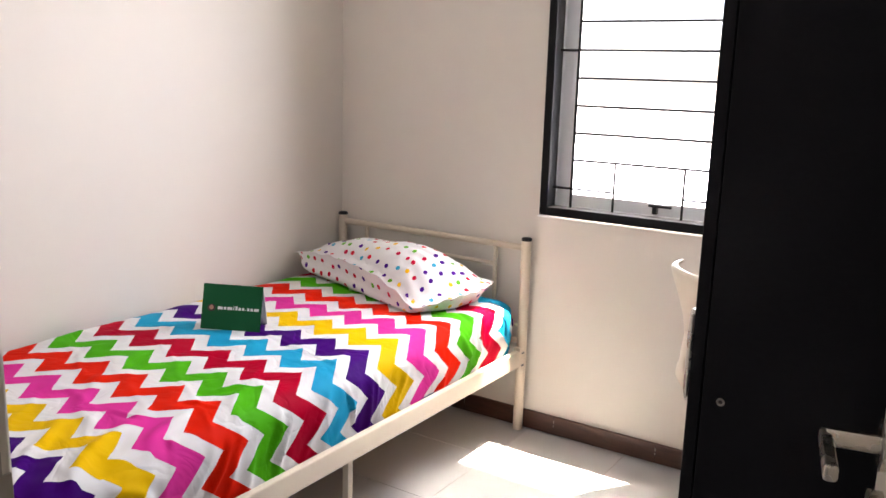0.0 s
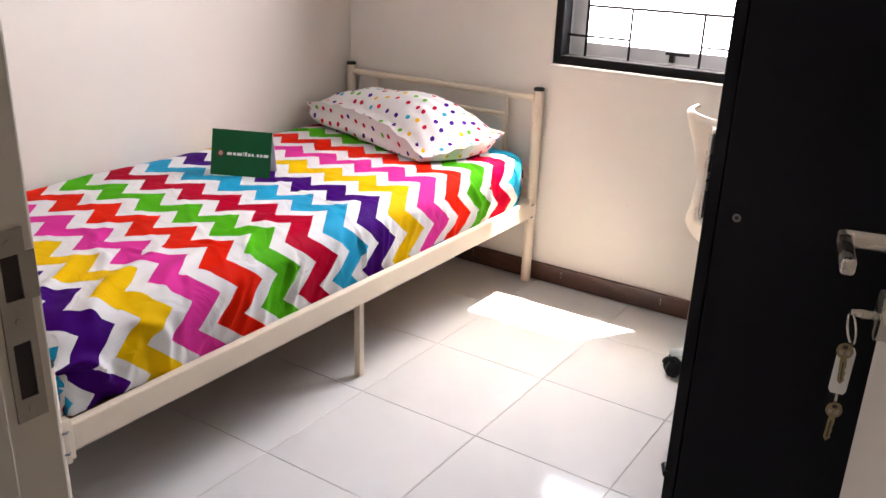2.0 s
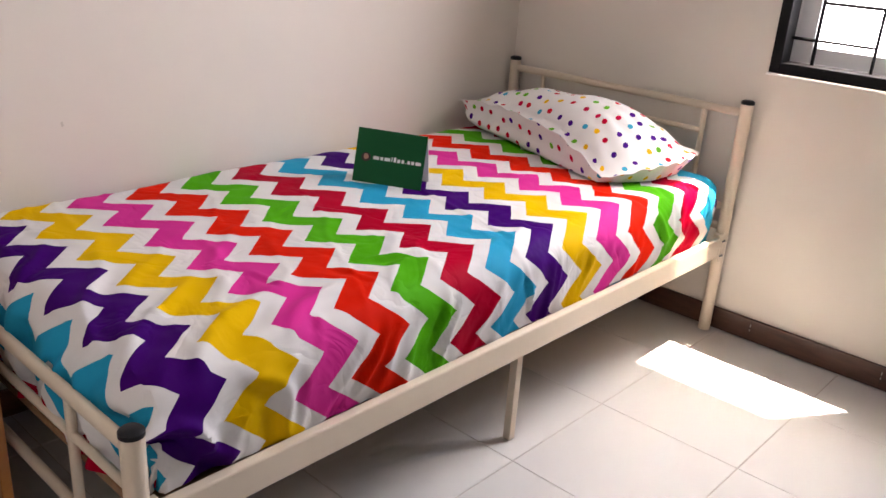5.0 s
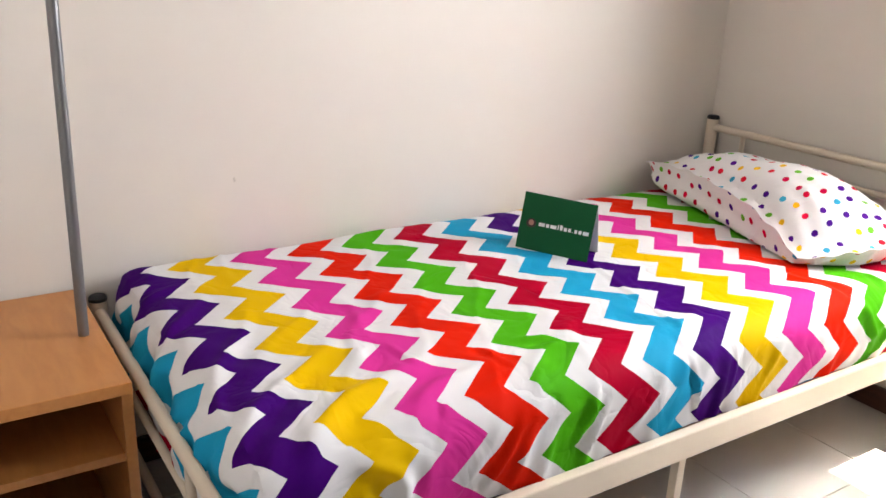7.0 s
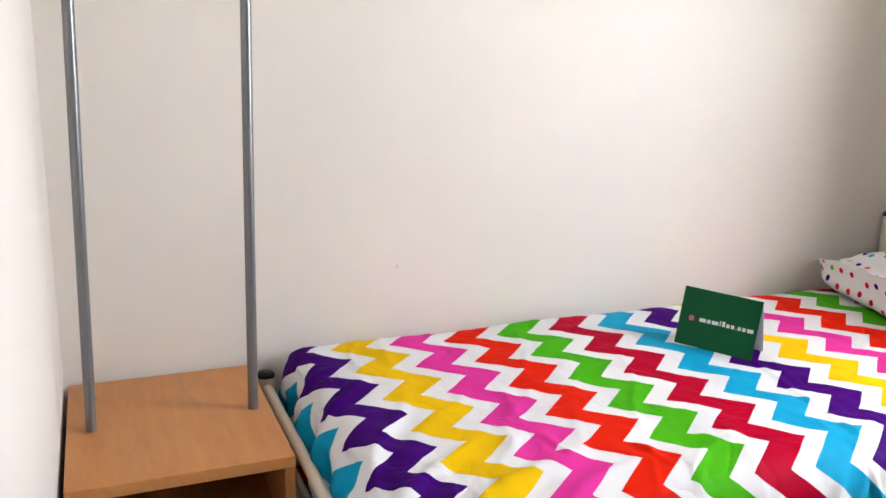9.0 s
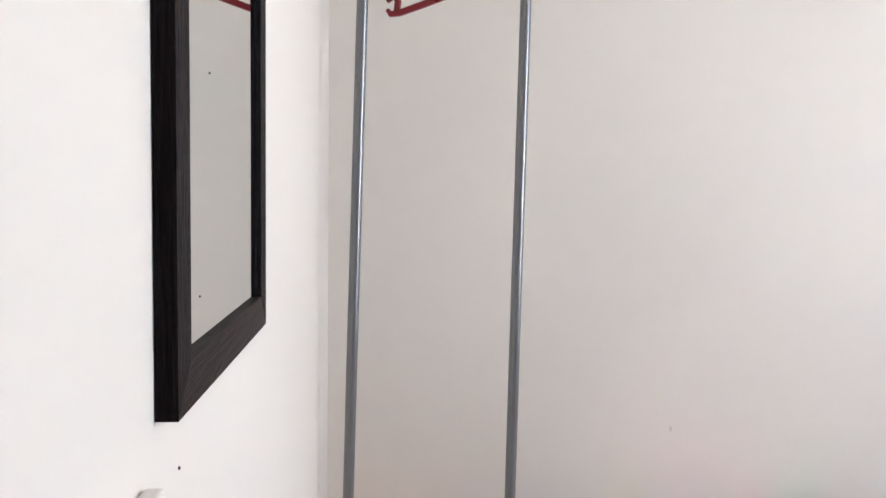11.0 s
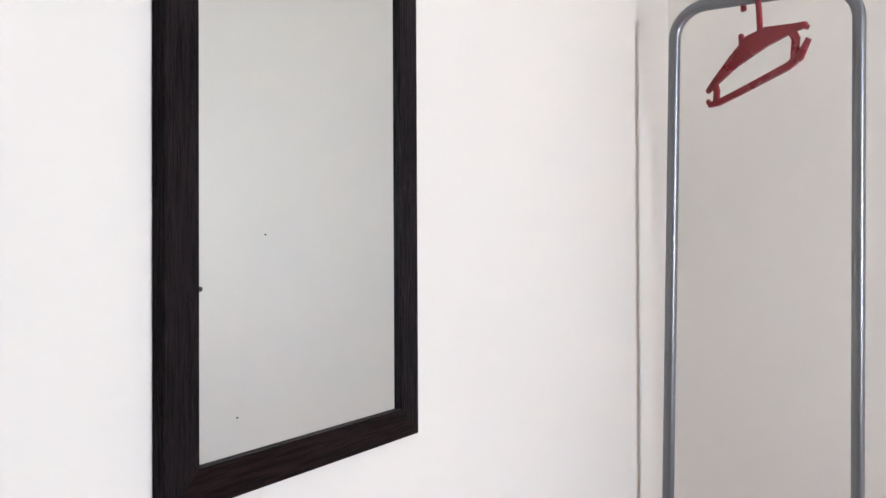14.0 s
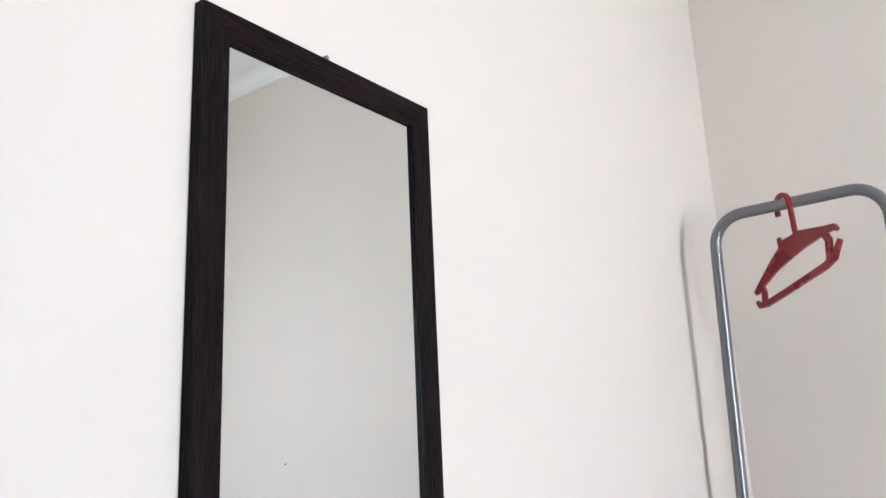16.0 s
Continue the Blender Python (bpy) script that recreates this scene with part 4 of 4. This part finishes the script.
# ---- wardrobe ----
def wardrobe():
    e = empty("wardrobe", "tall black laminate wardrobe standing beside the doorway", "wardrobe")
    x0, x1, y0, y1, z = 0.715, X1 - 0.014, -0.680, -0.060, 1.98
    box("side_panel", (x0 + 0.019, y0, 0.006), (x1, y0 + 0.016, z), M_BLACKLAM, e, 0.0012)
    box("side_panel", (x0 + 0.019, y1 - 0.016, 0.006), (x1, y1, z), M_BLACKLAM, e, 0.0012)
    box("back_panel", (x1 - 0.006, y0 + 0.016, 0.05), (x1, y1 - 0.016, z - 0.016), M_BLACKLAM, e)
    box("top_panel", (x0 + 0.019, y0 + 0.016, z - 0.016), (x1 - 0.006, y1 - 0.016, z), M_BLACKLAM, e)
    box("bottom_panel", (x0 + 0.03, y0 + 0.016, 0.05), (x1 - 0.006, y1 - 0.016, 0.066), M_BLACKLAM, e)
    box("plinth", (x0 + 0.045, y0 + 0.016, 0.006), (x0 + 0.06, y1 - 0.016, 0.05), M_BLACKLAM, e)
    for a, b, k in ((y0 + 0.001, (y0 + y1) / 2 - 0.0015, 1), ((y0 + y1) / 2 + 0.0015, y1 - 0.001, -1)):
        d = box("door", (x0, a, 0.055), (x0 + 0.017, b, z - 0.003), M_BLACKLAM, e, 0.0015)
        yk = a + 0.105 if k > 0 else b - 0.105
        tube("handle", [(x0, yk, 0.928), (x0 - 0.031, yk, 0.928), (x0 - 0.031, yk, 0.94), (x0 - 0.031, yk, 1.042), (x0 - 0.031, yk, 1.054), (x0, yk, 1.054)], 0.0055, M_NICKEL, d, "satin steel bar handle", 10)
    for zz in (0.972, 0.40, 1.60):
        s = tube("cam_screw", [(0.758, y0 - 0.0012, zz), (0.758, y0 + 0.001, zz)], 0.0055, M_NICKEL, e, "grey assembly screw head", 18)
        tube("socket", [(0.758, y0 - 0.0016, zz), (0.758, y0 - 0.0010, zz)], 0.0028, M_LOGODARK, s, sides=6)
    tube("foot_knob", [(x0 + 0.004, y0 - 0.001, 0.57), (x0 - 0.006, y0 + 0.02, 0.57)], 0.006, M_BLACKCAP, e, sides=10)


wardrobe()


# ---- desk with its clutter ----
def desk():
    e = empty("desk", "small beech-topped desk with grey steel legs under the window", "desk")
    x0, x1, y0, y1 = 0.545, X1 - 0.014, -0.040, 0.62
    box("desktop", (x0, y0, 0.700), (x1, y1, 0.740), M_BEECH, e, 0.002)
    for x in (x0 + 0.085, x1 - 0.035):
        for y in (y0 + 0.03, y1 - 0.04):
            box("leg", (x - 0.014, y - 0.014, 0.004), (x + 0.014, y + 0.014, 0.700), M_DESKLEG, e, 0.003)
    box("stretcher", (x0 + 0.071, y0 + 0.044, 0.64), (x0 + 0.099, y1 - 0.054, 0.668), M_DESKLEG, e, 0.003)


desk()


def storage_tower():
    e = empty("storage_box", "stacked carton with a blue label under the desk", "storage box")
    box("carton", (0.582, 0.035, 0.004), (0.82, 0.30, 0.40), M_BROWN, e, 0.004)
    c = box("upper_carton", (0.572, 0.045, 0.402), (0.81, 0.29, 0.635), M_PAPER, e, 0.004, "pale carton")
    box("label", (0.5695, 0.055, 0.44), (0.5718, 0.215, 0.600), M_BLUE, c, label="bright blue printed label")
    box("label", (0.580, 0.0425, 0.44), (0.72, 0.0448, 0.600), M_BLUE, c, label="bright blue printed label")


storage_tower()


# ---- office chair ----
def chair():
    e = empty("office_chair", "cream moulded plastic swivel chair on a grey star base", "chair")
    cx, cy = 0.541, 0.645
    turn = radians(43)
    profile = [(0.215, 0.452), (0.19, 0.470), (0.10, 0.468), (0.02, 0.460), (-0.06, 0.458), (-0.12, 0.470), (-0.165, 0.505), (-0.185, 0.555), (-0.188, 0.615), (-0.185, 0.68), (-0.195, 0.74), (-0.212, 0.80), (-0.23, 0.85), (-0.24, 0.876), (-0.237, 0.888)]
    width = [0.19, 0.205, 0.21, 0.212, 0.205, 0.192, 0.184, 0.176, 0.166, 0.150, 0.152, 0.163, 0.170, 0.164, 0.128]
    dense = []
    for i in range(len(profile) - 1):
        for k in range(3):
            f = k / 3
            dense.append((profile[i][0] * (1 - f) + profile[i + 1][0] * f, profile[i][1] * (1 - f) + profile[i + 1][1] * f, width[i] * (1 - f) + width[i + 1] * f))
    dense.append((*profile[-1], width[-1]))
    nv = 20
    bm = bmesh.new()
    rows = []
    for i, (x, z, w) in enumerate(dense):
        row = []
        for j in range(nv + 1):
            s = 2 * j / nv - 1
            wrap = abs(s) ** 3
            back = min(1, max(0, (z - 0.47) / 0.12))
            lx, ly = x + 0.060 * wrap * back, s * w
            row.append(bm.verts.new((cx - 0.014 + lx * math.cos(turn) - ly * math.sin(turn), cy + lx * math.sin(turn) + ly * math.cos(turn), z - 0.014 * back + 0.028 * wrap * (1 - back))))
        rows.append(row)
    for i in range(len(rows) - 1):
        for j in range(nv):
            z = dense[i][1]
            if 0.562 < z < 0.618 and 7 <= j <= 12 and i > 15 and not (z > 0.600 and j in (7, 12)):
                continue
            bm.faces.new((rows[i][j], rows[i + 1][j], rows[i + 1][j + 1], rows[i][j + 1]))
    shell = part("shell", bm, M_CHAIR, e, "cream plastic seat and back shell", smooth=True)
    sol = shell.modifiers.new("thick", "SOLIDIFY")
    sol.thickness, sol.offset = 0.011, 0.0
    sub = shell.modifiers.new("round", "SUBSURF")
    sub.levels = sub.render_levels = 1
    tube("column", [(cx, cy, 0.085), (cx, cy, 0.25), (cx, cy, 0.25), (cx, cy, 0.44)], [0.026, 0.026, 0.015, 0.015], M_BLACKCAP, e, "black gas column", 18)
    box("seat_plate", (cx - 0.10, cy - 0.08, 0.425), (cx + 0.10, cy + 0.08, 0.446), M_BLACKCAP, e, 0.004)
    tube("hub", [(cx, cy, 0.062), (cx, cy, 0.12)], [0.042, 0.034], M_CHAIRLEG, e, sides=20)
    R = 0.231
    for k in range(5):
        a = math.radians(172.0 + 72 * k)
        d = Vector((math.cos(a), math.sin(a), 0))
        c = Vector((cx, cy, 0))
        leg = tube("leg", [c + d * 0.03 + Vector((0, 0, 0.105)), c + d * 0.10 + Vector((0, 0, 0.104)), c + d * 0.18 + Vector((0, 0, 0.092)), c + d * 0.235 + Vector((0, 0, 0.078)), c + d * R + Vector((0, 0, 0.066))], [0.019, 0.0175, 0.0155, 0.0135, 0.012], M_CHAIRLEG, e, "grey painted curved leg", 14)
        side = Vector((-math.sin(a + 0.7), math.cos(a + 0.7), 0))
        p = c + d * R
        caster = tube("caster", [p + Vector((0, 0, 0.030)), p + Vector((0, 0, 0.068))], 0.011, M_BLACKCAP, e, "black twin-wheel caster", 12)
        q = p + Vector((0, 0, 0.0265)) - d * 0.006
        for s in (-1, 1):
            tube("wheel", [q + side * s * 0.004, q + side * s * 0.007, q + side * s * 0.019, q + side * s * 0.023], [0.021, 0.026, 0.026, 0.018], M_BLACKCAP, caster, sides=20)
        tube("hood", arc(q, d, Vector((0, 0, 1)), 0.029, 0.3, 2.6, 10), 0.010, M_BLACKCAP, caster, sides=8)


chair()


# ---- curtain ----
def curtain():
    bm = bmesh.new()
    nu, nz = 110, 40
    rows = []
    for k in range(nz + 1):
        f = k / nz
        z = 0.055 + (2.435 - 0.055) * f
        # gathered at the middle, spreading to the hem
        tie = math.exp(-((z - 1.02) / 0.22) ** 2)
        hem = max(0, 1 - z / 0.75)
        left = 0.262 + 0.055 * tie - 0.012 * hem + 0.02 * max(0, z - 1.3)
        right = 0.74 - 0.10 * tie
        depth = 0.022 + 0.022 * hem - 0.006 * tie
        row = []
        for i in range(nu + 1):
            s = i / nu
            x = left + (right - left) * s
            w = s * 8.5
            y = 1.028 + depth * math.sin(w * math.tau + 0.5 * math.sin(3 * z + 2 * s)) + 0.010 * math.sin(w * 2.3 * math.tau) - 0.03 * hem * (1 - s)
            row.append(bm.verts.new((x + 0.008 * math.sin(w * math.tau * 2), y, z + 0.008 * math.sin(s * 9) * hem)))
        rows.append(row)
    for k in range(nz):
        for i in range(nu):
            bm.faces.new((rows[k][i], rows[k][i + 1], rows[k + 1][i + 1], rows[k + 1][i]))
    c = empty("curtain", "grey pleated cloth curtain gathered beside the window", "curtain")
    ob = part("drape", bm, M_CURTAIN, c, smooth=True)
    sol = ob.modifiers.new("thick", "SOLIDIFY")
    sol.thickness = 0.003
    tube("rod", [(-0.55, 1.05, 2.450), (0.80, 1.05, 2.450)], 0.010, M_STEEL, c, "steel curtain rod", 12)
    for x in (-0.53, 0.78):
        tube("rod_bracket", [(x, 1.05, 2.450), (x, Y1, 2.450)], 0.006, M_STEEL, c, sides=10)


curtain()


# ---- floor tiles on a mortar bed ----
def floor():
    bed_ob = box("floor", (X0 - T, YC - T, -0.06), (X1 + T, Y1 + T, -0.0022), M_GROUT)
    tagged(bed_ob, "cream glazed ceramic floor tiles with thin grey joints", "floor", kind="structure")
    S, g = 0.4, 0.0010
    shared = {}

    def tile_mesh(w, d):
        key = (round(w, 4), round(d, 4))
        if key in shared:
            return shared[key]
        c, top, low = 0.0012, 0.0, -0.006
        v = [(0, 0, low), (w, 0, low), (w, d, low), (0, d, low), (0, 0, top - c), (w, 0, top - c), (w, d, top - c), (0, d, top - c), (c, c, top), (w - c, c, top), (w - c, d - c, top), (c, d - c, top)]
        f = [(8, 9, 10, 11)] + [(a, (a + 1) % 4, 4 + (a + 1) % 4, 4 + a) for a in range(4)] + [(4 + a, 4 + (a + 1) % 4, 8 + (a + 1) % 4, 8 + a) for a in range(4)]
        me = bpy.data.meshes.new("tile")
        me.from_pydata(v, [], f)
        me.materials.append(M_TILE)
        shared[key] = me
        return me
    for i in range(-5, 5):
        for j in range(-8, 4):
            xa, xb = max(i * S + g, X0), min((i + 1) * S - g, X1)
            ya, yb = max(j * S + g, YC), min((j + 1) * S - g, Y1)
            if xb - xa < 0.01 or yb - ya < 0.01:
                continue
            ob = new("tile", tile_mesh(xb - xa, yb - ya))
            ob.location = (xa, ya, 0)
            ob.parent = bed_ob


floor()
